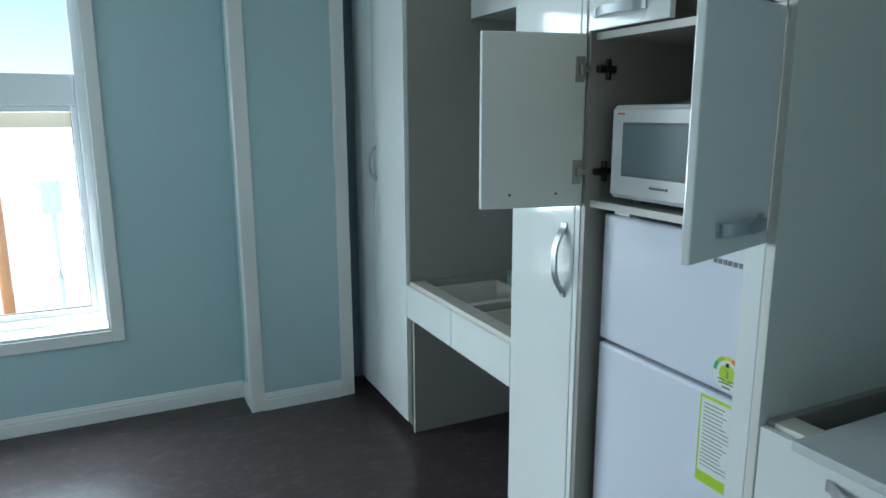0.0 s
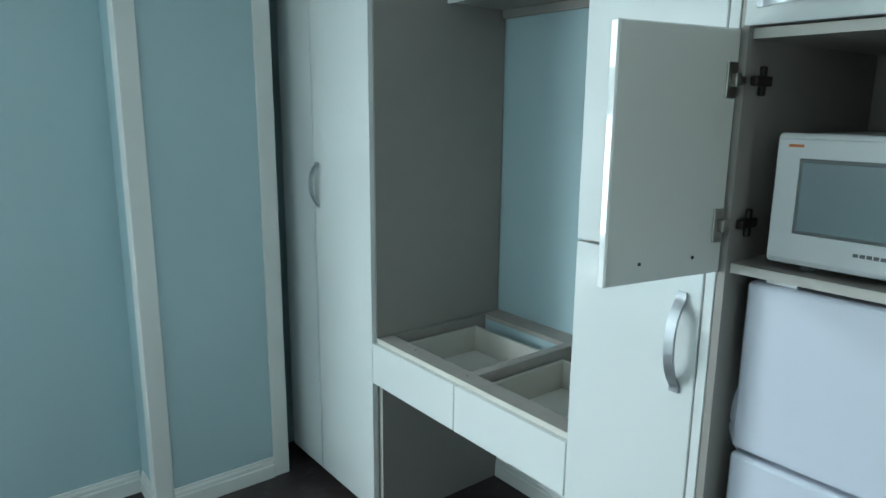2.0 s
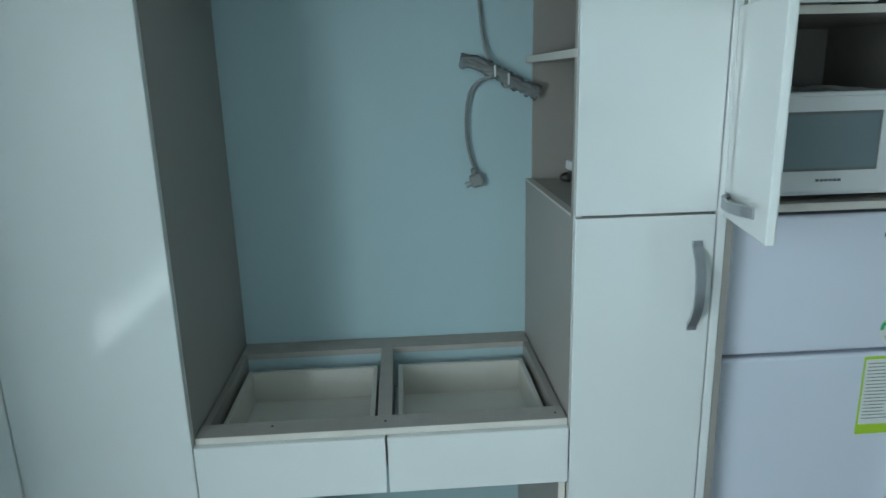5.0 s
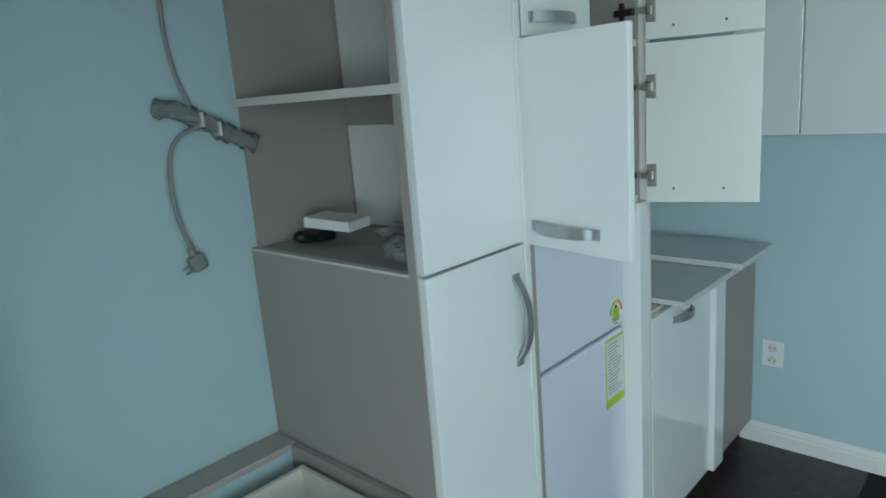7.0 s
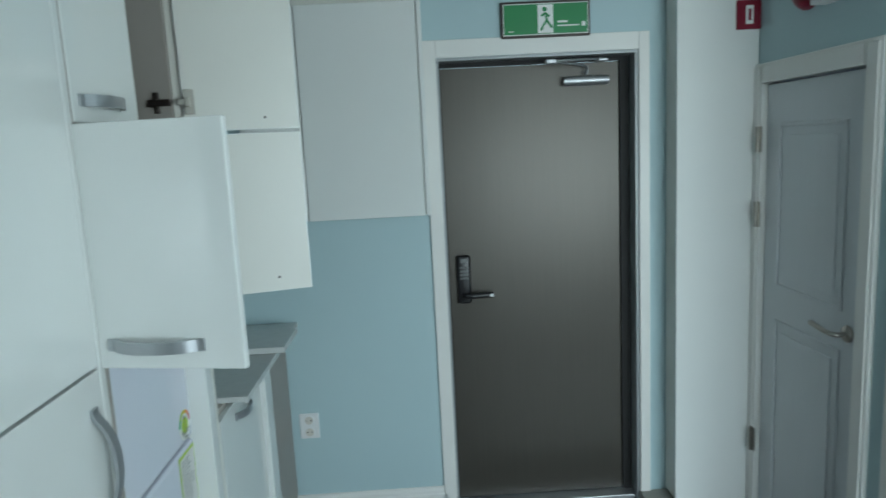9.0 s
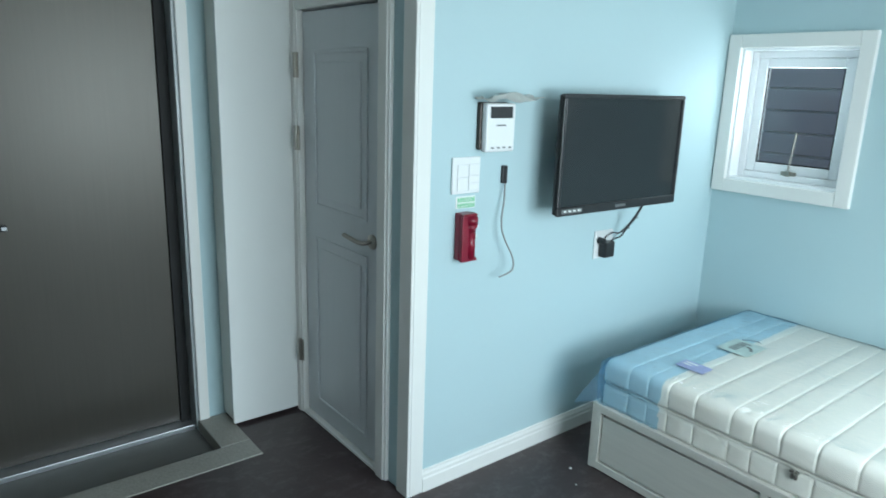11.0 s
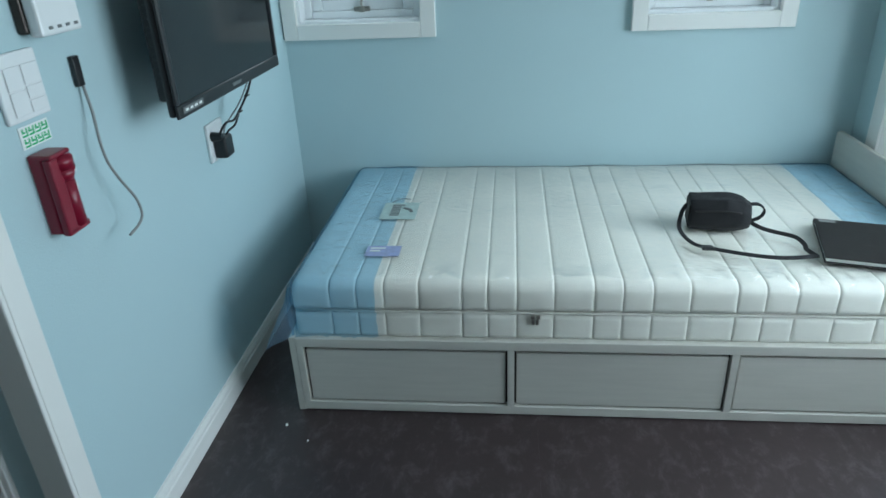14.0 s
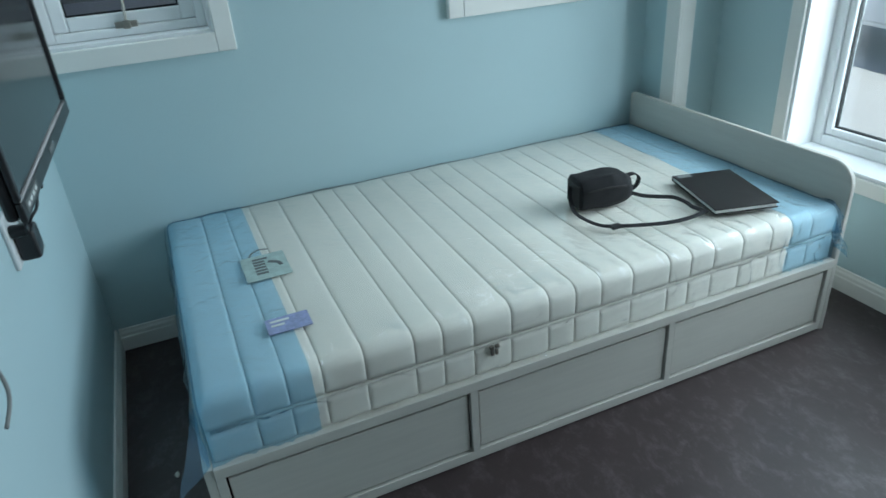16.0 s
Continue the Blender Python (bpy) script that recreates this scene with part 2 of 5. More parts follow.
def cyl(p0, p1, r0, r1=None, n=20, bevel=0.0, bm=None):
    out = bm or bmesh.new()
    p0, p1 = Vector(p0), Vector(p1)
    d = p1 - p0
    c = bmesh.new()
    bmesh.ops.create_cone(c, cap_ends=True, segments=n, radius1=r0, radius2=r0 if r1 is None else r1, depth=d.length)
    if bevel:
        bmesh.ops.bevel(c, geom=[e for e in c.edges if len(e.link_faces) == 2 and min(len(f.verts) for f in e.link_faces) == 4 and max(len(f.verts) for f in e.link_faces) > 4], offset=bevel, segments=2, affect='EDGES')
    bmesh.ops.transform(c, matrix=Matrix.Translation((p0 + p1) / 2) @ d.to_track_quat('Z', 'Y').to_matrix().to_4x4(), verts=c.verts)
    tmp = bpy.data.meshes.new("tmp")
    c.to_mesh(tmp)
    c.free()
    out.from_mesh(tmp)
    bpy.data.meshes.remove(tmp)
    return out


def curve_points(pts, steps=8):
    pts = [Vector(p) for p in pts]
    ext = [pts[0] * 2 - pts[1]] + pts + [pts[-1] * 2 - pts[-2]]
    out = []
    for i in range(1, len(ext) - 2):
        a, b, c, d = ext[i - 1:i + 3]
        for k in range(steps):
            t = k / steps
            out.append(0.5 * ((2 * b) + (c - a) * t + (2 * a - 5 * b + 4 * c - d) * t * t + (3 * b - a - 3 * c + d) * t ** 3))
    return out + [pts[-1]]


def sweep(pts, w, h=None, n=10, up=(0, 0, 1), steps=8, bm=None, square=False, rough=0.0):
    """A tube (or strap, w across and h thick) along a smooth line."""
    h = w if h is None else h
    line = curve_points(pts, steps)
    out = bm or bmesh.new()
    rings = []
    for i, p in enumerate(line):
        d = (line[min(i + 1, len(line) - 1)] - line[max(i - 1, 0)]).normalized()
        s = d.cross(Vector(up))
        s = s.normalized() if s.length > 1e-4 else Vector((1, 0, 0))
        u = s.cross(d).normalized()
        if square:
            offs = [(-1, -1), (1, -1), (1, 1), (-1, 1)]
        else:
            offs = [(math.cos(2 * math.pi * k / n), math.sin(2 * math.pi * k / n)) for k in range(n)]
        ring = []
        for a, b in offs:
            k = 1 + rough * (noise.noise(p * 60 + Vector((a, b, 0)) * 1.7) + 0.6 * noise.noise(p * 140 + Vector((b, a, 3)) * 2)) if rough else 1
            ring.append(out.verts.new(p + (s * a * w + u * b * h) * k))
        rings.append(ring)
    for a, b in zip(rings, rings[1:]):
        for k in range(len(a)):
            out.faces.new((a[k], a[(k + 1) % len(a)], b[(k + 1) % len(a)], b[k]))
    out.faces.new(rings[0][::-1])
    out.faces.new(rings[-1])
    bmesh.ops.recalc_face_normals(out, faces=out.faces)
    return out


def profile_x(outline, axis, a, b):
    """An outline of (u, z) pushed along x or y from a to b; u is the other level axis."""
    bm = bmesh.new()
    ends = []
    for v in (a, b):
        ends.append([bm.verts.new((v, u, z) if axis == 'x' else (u, v, z)) for u, z in outline])
    k = len(outline)
    for i in range(k):
        bm.faces.new((ends[0][i], ends[0][(i + 1) % k], ends[1][(i + 1) % k], ends[1][i]))
    bm.faces.new(ends[0][::-1])
    bm.faces.new(ends[1])
    bmesh.ops.recalc_face_normals(bm, faces=bm.faces)
    return bm


# ---- large structure ----
XW, XE, YN, YT, YS, XB, ZC = -3.828, 0.605, 0.25, -2.34, -3.35, -1.97, 2.36
YC = 0.025                                                # face of the boxed columns
WX0, WX1, WZ0, WZ1 = -3.215, -1.220, 0.455, 2.14          # front window opening
SIDE = ((-2.272, -1.757), (-0.850, -0.347))               # side windows, along y
SZ0, SZ1 = 1.096, 1.71

solo("floor_base", bx((XW - 0.15, XE + 0.1, -2.93, YN + 0.27, -0.14, -0.006), (XW - 0.15, -1.66, -3.5, -2.93, -0.14, -0.006), (-0.56, XE + 0.1, -3.5, -2.93, -0.14, -0.006)),
     M_FLOOR, "dark screed under the vinyl floor tiles", "floor", "structure")
solo("ceiling", bx((XW - 0.15, XE + 0.12, -3.62, YN + 0.30, ZC, ZC + 0.12)), M_CEIL, "plain white papered ceiling", "ceiling", "structure")
solo("wall_north", bx((XW - 0.14, WX0, YN, 0.52, -0.14, ZC), (WX1, XE + 0.12, YN, 0.52, -0.14, ZC), (WX0, WX1, YN, 0.52, -0.14, WZ0), (WX0, WX1, YN, 0.52, WZ1, ZC)),
     M_WALL, "pale blue papered wall round the large window", "wall", "structure")
wb = [(XW - 0.14, XW, YT - 0.1, SIDE[0][0], -0.14, ZC), (XW - 0.14, XW, SIDE[0][1], SIDE[1][0], -0.14, ZC), (XW - 0.14, XW, SIDE[1][1], YN, -0.14, ZC)]
for a, b in SIDE:
    wb += [(XW - 0.14, XW, a, b, -0.14, SZ0), (XW - 0.14, XW, a, b, SZ1, ZC)]
solo("wall_west", bx(*wb), M_WALL, "pale blue papered wall with two small windows", "wall", "structure")
solo("wall_television", bx((XW, XB - 0.1, YT - 0.1, YT, -0.02, ZC), (XB - 0.1, XB, YT - 0.1, YT, -0.02, ZC)), M_WALL, "pale blue papered wall behind the television", "wall", "structure")
BD0, BD1, BDZ = -3.155, -2.545, 1.775
solo("wall_bathroom", bx((XB - 0.1, XB, BD1 + 0.02, YT - 0.1, -0.02, ZC), (XB - 0.1, XB, BD0 - 0.02, BD1 + 0.02, BDZ + 0.02, ZC), (XB - 0.1, XB, YS - 0.2, BD0 - 0.02, -0.02, ZC)),
     M_WALL, "pale blue papered wall round the bathroom door", "wall", "structure")
EX0, EX1, EZ = -1.535, -0.702, 1.949
solo("wall_south", bx((EX1, XE + 0.12, YS - 0.2, YS, -0.14, ZC), (XB, EX0, YS - 0.2, YS, -0.14, ZC), (EX0, EX1, YS - 0.2, YS, EZ, ZC)),
     M_WALL, "pale blue papered wall round the entrance door", "wall", "structure")
solo("wall_east", bx((XE, XE + 0.12, YS, YN, -0.14, ZC)), M_WALL, "pale blue papered wall behind the cupboards", "wall", "structure")
solo("column_east", bx((-0.612, -0.088, YC, YN - 0.001, -0.01, ZC)), M_WALL, "pale blue boxed column beside the wardrobe", "column", "structure")
solo("column_west", bx((XW + 0.001, -3.620, YC, YN - 0.001, -0.01, ZC)), M_WALL, "pale blue boxed column behind the bed head", "column", "structure")
solo("wall_bathroom_back", bx((XW, XB - 0.1, YS - 0.3, YS - 0.2, -0.1, ZC)), M_CEIL, "plain wall closing the bathroom", "wall", "structure")

# corner trims
solo("trim_column_east", bx((-0.624, -0.556, YC - 0.010, YC, 0, ZC), (-0.624, -0.612, YC, YC + 0.06, 0, ZC), bevel=0.003), M_TRIM, "white corner trim on the boxed column", "trim", "structure")
solo("trim_column_edge", bx((-0.152, -0.084, YC - 0.010, YC, 0, ZC), bevel=0.003), M_TRIM, "white edge trim beside the wardrobe", "trim", "structure")
solo("trim_column_west", bx((-3.690, -3.608, YC - 0.010, YC, 0, ZC), (-3.620, -3.608, YC, YC + 0.07, 0, ZC), bevel=0.003), M_TRIM, "white corner trim on the column by the bed", "trim", "structure")
solo("trim_bathroom_corner", bx((XB, XB + 0.012, -2.40, YT + 0.012, 0, ZC), (-2.03, XB, YT, YT + 0.012, 0, ZC), bevel=0.003), M_TRIM, "white corner trim beside the bathroom door", "trim", "structure")


def skirting(name, axis, a, b, u, side):
    """A moulded skirting board: two steps and a rounded head."""
    o = [(0, 0), (0.014, 0), (0.014, 0.055), (0.011, 0.060), (0.011, 0.072), (0.007, 0.080), (0.006, 0.088), (0, 0.090)]
    return solo(name, profile_x([(u + side * d, z) for d, z in o], axis, a, b), M_TRIM, "white moulded skirting board with a stepped head", "baseboard", "structure")


skirting("baseboard_north", 'x', -3.608, -0.624, YN, -1)
skirting("baseboard_column", 'x', -0.556, -0.152, YC, -1)
skirting("baseboard_column_side", 'y', YC + 0.06, YN - 0.014, -0.612, -1)
skirting("baseboard_west", 'y', YT + 0.014, -0.001, XW, 1)
skirting("baseboard_television", 'x', XW, -2.03, YT, 1)
skirting("baseboard_south", 'x', -0.66, 0.05, YS, 1)
skirting("baseboard_east", 'y', -1.40, -0.53, XE, -1)


# ---- windows ----
def casing(parent, axis, u, a, b, z0, z1, w, d, side, bottom=True):
    """Four mitred-looking casing boards round an opening; each is a part."""
    def bar(p, q, r, s):
        lo, hi = sorted((u, u + side * d))
        box = (p, q, lo, hi, r, s) if axis == 'x' else (lo, hi, p, q, r, s)
        part("casing_board", bx(box, bevel=0.004), M_TRIM, parent)
    bar(a - w, a, z0 - (w if bottom else 0), z1 + w)
    bar(b, b + w, z0 - (w if bottom else 0), z1 + w)
    bar(a, b, z1, z1 + w)
    if bottom:
        bar(a, b, z0 - w, z0)


win = thing("window_1", (-2.14, YN, WZ0), "large white framed window with a transom", "window", kind="structure")
casing(win, 'x', YN, WX0, WX1, WZ0, WZ1, 0.058, 0.014, -1)
part("window_lining", bx((WX0, WX0 + 0.012, YN, 0.40, WZ0, WZ1), (WX1 - 0.012, WX1, YN, 0.40, WZ0, WZ1), (WX0, WX1, YN, 0.40, WZ1 - 0.012, WZ1)), M_UPVC, win)
part("window_sill", bx((WX0 + 0.012, WX1 - 0.012, YN - 0.006, 0.40, WZ0, WZ0 + 0.014), bevel=0.004), M_UPVC, win)
ya, yb = 0.39, 0.46
fr = [(WX0, WX0 + 0.05, ya, yb, WZ0, WZ1), (WX1 - 0.05, WX1, ya, yb, WZ0, WZ1), (WX0 + 0.05, WX1 - 0.05, ya, yb, WZ0, WZ0 + 0.055),
      (WX0 + 0.05, WX1 - 0.05, ya, yb, WZ1 - 0.05, WZ1), (WX0 + 0.05, WX1 - 0.05, ya, yb, 1.515, 1.660), (-2.248, -2.188, ya + 0.002, yb - 0.002, WZ0 + 0.055, 1.515)]
wf = part("window_frame", bx(*fr, bevel=0.006), M_UPVC, win)
for a, b in ((WX0 + 0.05, -2.248), (-2.188, WX1 - 0.05)):
    z0, z1 = WZ0 + 0.055, 1.515
    part("sash", bx((a, a + 0.028, ya + 0.014, yb - 0.01, z0, z1), (b - 0.028, b, ya + 0.014, yb - 0.01, z0, z1), (a + 0.028, b - 0.028, ya + 0.014, yb - 0.01, z0, z0 + 0.028), (a + 0.028, b - 0.028, ya + 0.014, yb - 0.01, z1 - 0.028, z1), bevel=0.004), M_UPVC, wf)
    part("gasket", bx((a + 0.028, a + 0.032, ya + 0.03, yb - 0.02, z0 + 0.028, z1 - 0.028), (b - 0.032, b - 0.028, ya + 0.03, yb - 0.02, z0 + 0.028, z1 - 0.028), (a + 0.032, b - 0.032, ya + 0.03, yb - 0.02, z0 + 0.028, z0 + 0.032)), M_RUBBER, wf)
    g = part("pane", bx((a + 0.03, b - 0.03, ya + 0.034, ya + 0.038, z0 + 0.03, z1 - 0.03)), M_GLASS, wf)
    g.visible_shadow = False
g = part("pane", bx((WX0 + 0.05, WX1 - 0.05, ya + 0.034, ya + 0.038, 1.660, WZ1 - 0.05)), M_GLASS, wf)
g.visible_shadow = False

for k, (a, b) in enumerate(SIDE):
    w = thing("window_%d" % (k + 2), (XW, (a + b) / 2, SZ0), "small white awning window with a metal latch", "window", "small side windows", "structure")
    casing(w, 'y', XW, a, b, SZ0, SZ1, 0.062, 0.030, 1)
    part("window_lining", bx((XW - 0.10, XW, a, a + 0.010, SZ0, SZ1), (XW - 0.10, XW, b - 0.010, b, SZ0, SZ1), (XW - 0.10, XW, a + 0.01, b - 0.01, SZ0, SZ0 + 0.01), (XW - 0.10, XW, a + 0.01, b - 0.01, SZ1 - 0.01, SZ1)), M_UPVC, w)
    a, b, z0, z1 = a + 0.010, b - 0.010, SZ0 + 0.010, SZ1 - 0.010
    x0, x1 = XW - 0.135, XW - 0.075
    f = part("window_frame", bx((x0, x1, a, a + 0.03, z0, z1), (x0, x1, b - 0.03, b, z0, z1), (x0, x1, a + 0.03, b - 0.03, z0, z0 + 0.03), (x0, x1, a + 0.03, b - 0.03, z1 - 0.03, z1), bevel=0.004), M_UPVC, w)
    a, b, z0, z1 = a + 0.03, b - 0.03, z0 + 0.03, z1 - 0.03
    x0, x1 = XW - 0.125, XW - 0.085
    part("sash", bx((x0, x1, a, a + 0.045, z0, z1), (x0, x1, b - 0.045, b, z0, z1), (x0, x1, a + 0.045, b - 0.045, z0, z0 + 0.045), (x0, x1, a + 0.045, b - 0.045, z1 - 0.045, z1), bevel=0.006), M_UPVC, f)
    part("gasket", bx((x1 - 0.012, x1 - 0.006, a + 0.045, b - 0.045, z0 + 0.045, z0 + 0.051), (x1 - 0.012, x1 - 0.006, a + 0.045, a + 0.051, z0 + 0.051, z1 - 0.045), (x1 - 0.012, x1 - 0.006, b - 0.051, b - 0.045, z0 + 0.051, z1 - 0.045)), M_RUBBER, f)
    g = part("pane", bx((x0 + 0.018, x0 + 0.022, a + 0.045, b - 0.045, z0 + 0.045, z1 - 0.045)), M_GLASS, f)
    g.visible_shadow = False
    yc = (a + b) / 2
    part("latch", bx((x1, x1 + 0.012, yc - 0.035, yc + 0.035, z0 - 0.004, z0 + 0.016), (x1 + 0.012, x1 + 0.026, yc - 0.012, yc + 0.012, z0 - 0.006, z0 + 0.02), bevel=0.003), M_STEEL, f, "dull metal window latch")
    part("latch_stay", cyl((x1 + 0.016, yc, z0 + 0.015), (x1 + 0.010, yc + 0.012, z0 + 0.20), 0.005), M_STEEL, f)

# ---- bathroom door ----
bd = thing("door_1", (XB, -2.85, 0), "closed pale grey panelled bathroom door", "door", kind="structure")
for a, b, z0, z1 in ((BD0 - 0.06, BD0, 0, BDZ + 0.075), (BD1, BD1 + 0.075, 0, BDZ + 0.075), (BD0, BD1, BDZ, BDZ + 0.075)):
    part("casing_board", bx((XB - 0.002, XB + 0.016, a, b, z0, z1), (XB + 0.016, XB + 0.022, a + 0.012, b - 0.012, z0, z1 - 0.012), bevel=0.003), M_TRIM, bd)
part("door_jamb", bx((XB - 0.1, XB - 0.002, BD0 - 0.02, BD0 - 0.001, 0, BDZ), (XB - 0.1, XB - 0.002, BD1 + 0.001, BD1 + 0.02, 0, BDZ), (XB - 0.1, XB - 0.002, BD0 - 0.02, BD1 + 0.02, BDZ + 0.001, BDZ + 0.02)), M_TRIM, bd)
part("threshold", bx((XB - 0.06, XB + 0.012, BD0, BD1, -0.004, 0.014), bevel=0.004), M_TRIM, bd)
lx = XB - 0.010
M_BDOOR = mat("pale_grey_door_film", (0.62, 0.65, 0.67), 0.38, vary=0.03, scale=6, stretch=(8, 8, 0.6), bump=0.06)
leafbm = bx((lx - 0.036, lx, BD0 + 0.004, BD1 - 0.004, 0.018, BDZ - 0.008), bevel=0.002)
leaf = part("door_leaf", leafbm, M_BDOOR, bd)
c0, c1 = BD0 + 0.10, BD1 - 0.10
for z0, z1 in ((0.10, 0.86), (0.99, 1.62)):
    part("panel_moulding", bx((lx, lx + 0.007, c0, c0 + 0.014, z0, z1), (lx, lx + 0.007, c1 - 0.014, c1, z0, z1), (lx, lx + 0.007, c0 + 0.014, c1 - 0.014, z0, z0 + 0.014), (lx, lx + 0.007, c0 + 0.014, c1 - 0.014, z1 - 0.014, z1), bevel=0.003), M_BDOOR, leaf)
    part("raised_panel", bx((lx, lx + 0.005, c0 + 0.045, c1 - 0.045, z0 + 0.045, z1 - 0.045), bevel=0.004), M_BDOOR, leaf)
for z in (1.56, 1.265, 0.315):
    part("hinge", cyl((XB + 0.026, BD0 - 0.002, z - 0.05), (XB + 0.026, BD0 - 0.002, z + 0.05), 0.008, bm=bx((XB + 0.018, XB + 0.022, BD0 - 0.026, BD0 + 0.02, z - 0.05, z + 0.05))), M_STEEL, bd, "dull steel butt hinge")
hy, hz = BD1 - 0.062, 0.925
hd = part("door_handle", cyl((lx, hy, hz), (lx + 0.012, hy, hz), 0.030, 0.026, 28, 0.003), M_NICKEL, leaf, "satin nickel lever handle", True)
part("lever", sweep([(lx + 0.010, hy, hz), (lx + 0.045, hy, hz), (lx + 0.056, hy - 0.03, hz + 0.002), (lx + 0.056, hy - 0.075, hz + 0.006), (lx + 0.055, hy - 0.12, hz + 0.010)], 0.010, 0.008), M_NICKEL, bd, "satin nickel lever", True)

# ---- entrance door ----
ed = thing("door_2", (-1.12, YS, 0), "closed brown brushed steel entrance door", "door", kind="structure")
part("casing_board", bx((EX1, EX1 + 0.056, YS, YS + 0.014, 0, EZ + 0.070), bevel=0.003), M_TRIM, ed)
part("casing_board", bx((EX0 - 0.045, EX0, YS, YS + 0.014, 0, EZ + 0.070), bevel=0.003), M_TRIM, ed)
part("casing_board", bx((EX0, EX1, YS, YS + 0.014, EZ, EZ + 0.070), bevel=0.003), M_TRIM, ed)
M_JAMB = mat("grey_steel_frame", (0.34, 0.36, 0.37), 0.4, 0.2, vary=0.05)
part("door_jamb", bx((EX1 - 0.010, EX1, YS - 0.19, YS, -0.03, EZ), (EX0, EX0 + 0.012, YS - 0.19, YS, -0.03, EZ), (EX0 + 0.012, EX1 - 0.01, YS - 0.19, YS, EZ - 0.012, EZ)), M_JAMB, ed)
part("gasket", bx((EX0 + 0.012, EX0 + 0.055, YS - 0.115, YS - 0.075, -0.03, EZ - 0.012), (EX1 - 0.016, EX1 - 0.010, YS - 0.115, YS - 0.075, -0.03, EZ - 0.012), (EX0 + 0.055, EX1 - 0.016, YS - 0.115, YS - 0.075, EZ - 0.030, EZ - 0.012)), M_RUBBER, ed, "black rubber seal")
dy = YS - 0.085
el = part("door_leaf", bx((EX0 + 0.057, EX1 - 0.017, dy - 0.04, dy, -0.022, EZ - 0.034), bevel=0.002), M_DOORSTEEL, ed)
part("threshold", bx((EX0 + 0.012, EX1 - 0.01, YS - 0.16, YS - 0.02, -0.05, -0.026), bevel=0.003), M_ALU, ed, "scuffed metal threshold")
part("lock", bx((-0.812, -0.752, dy, dy + 0.028, 0.905, 1.120), bevel=0.012, seg=3), M_BLACK, el, "black keypad door lock", True)
part("keypad", bx(*[(-0.800 + 0.013 * c, -0.791 + 0.013 * c, dy + 0.028, dy + 0.0295, 1.015 + 0.016 * r, 1.024 + 0.016 * r) for c in range(3) for r in range(4)]), M_GREYPRINT, el)
part("lock_display", bx((-0.796, -0.768, dy + 0.028, dy + 0.030, 1.088, 1.106), bevel=0.001), M_GREYPRINT, el)
part("lever", sweep([(-0.782, dy + 0.026, 0.945), (-0.782, dy + 0.05, 0.945), (-0.80, dy + 0.058, 0.945), (-0.84, dy + 0.058, 0.946), (-0.905, dy + 0.055, 0.947)], 0.010, 0.012), M_BLACK, el, "black lever", True)
part("lever_tip", bx((-0.905, -0.888, dy + 0.062, dy + 0.068, 0.941, 0.953)), M_ALU, el)
part("door_closer", cyl((-1.425, dy + 0.035, 1.838), (-1.235, dy + 0.035, 1.838), 0.019, n=24, bevel=0.003, bm=bx((-1.37, -1.29, dy, dy + 0.04, 1.818, 1.858), bevel=0.004)), M_ALU, el, "silver hydraulic door closer", False)
part("closer_arm", sweep([(-1.33, dy + 0.035, 1.862), (-1.33, dy + 0.035, 1.895), (-1.26, dy + 0.075, 1.905), (-1.17, dy + 0.10, 1.912)], 0.009, 0.005, steps=4), M_ALU, ed)
part("closer_arm", sweep([(-1.17, dy + 0.10, 1.916), (-1.28, dy + 0.085, 1.918), (-1.39, dy + 0.06, 1.922)], 0.010, 0.005, steps=4), M_ALU, ed)
part("closer_bracket", bx((-1.41, -1.37, dy + 0.02, dy + 0.085, 1.910, 1.921), (-1.19, -1.15, dy + 0.08, dy + 0.12, 1.905, 1.922), bevel=0.003), M_ALU, ed)
# sunken entry with its granite kerb
solo("entry_floor", bx((-1.53, -0.55, YS - 0.16, -3.05, -0.10, -0.05)), M_ENTRY, "grey sunken entry floor by the door", "floor", "structure")
kerb = thing("entry_kerb", (-1.1, -2.99, 0), "speckled grey granite kerb round the entry", "kerb", kind="structure")
part("kerb_stone", bx((-1.655, -0.56, -3.06, -2.925, -0.08, 0.004), bevel=0.004), M_GRANITE, kerb)
part("kerb_stone", bx((-1.655, -1.53, YS - 0.0, -3.062, -0.08, 0.004), bevel=0.004), M_GRANITE, kerb)
part("kerb_stone", bx((-0.56, -0.44, YS - 0.0, -2.925, -0.08, -0.006)), M_GRANITE, kerb)

# ---- shoe cupboard beside the entrance ----
sc = thing("shoe_cupboard", (-1.78, -3.28, 0), "tall white gloss shoe cupboard by the entrance", "cabinet")
part("body", bx((XB + 0.003, -1.652, YS + 0.001, -3.222, 0.014, ZC - 0.01), bevel=0.001), M_BACKSIDE, sc)
part("door", bx((XB + 0.003, -1.640, -3.220, -3.200, 0.014, ZC - 0.012), bevel=0.003), M_GLOSS, sc)
part("foot", bx((XB + 0.01, -1.66, YS + 0.01, -3.23, 0, 0.014)), M_DARKMETAL_SHADE, sc)

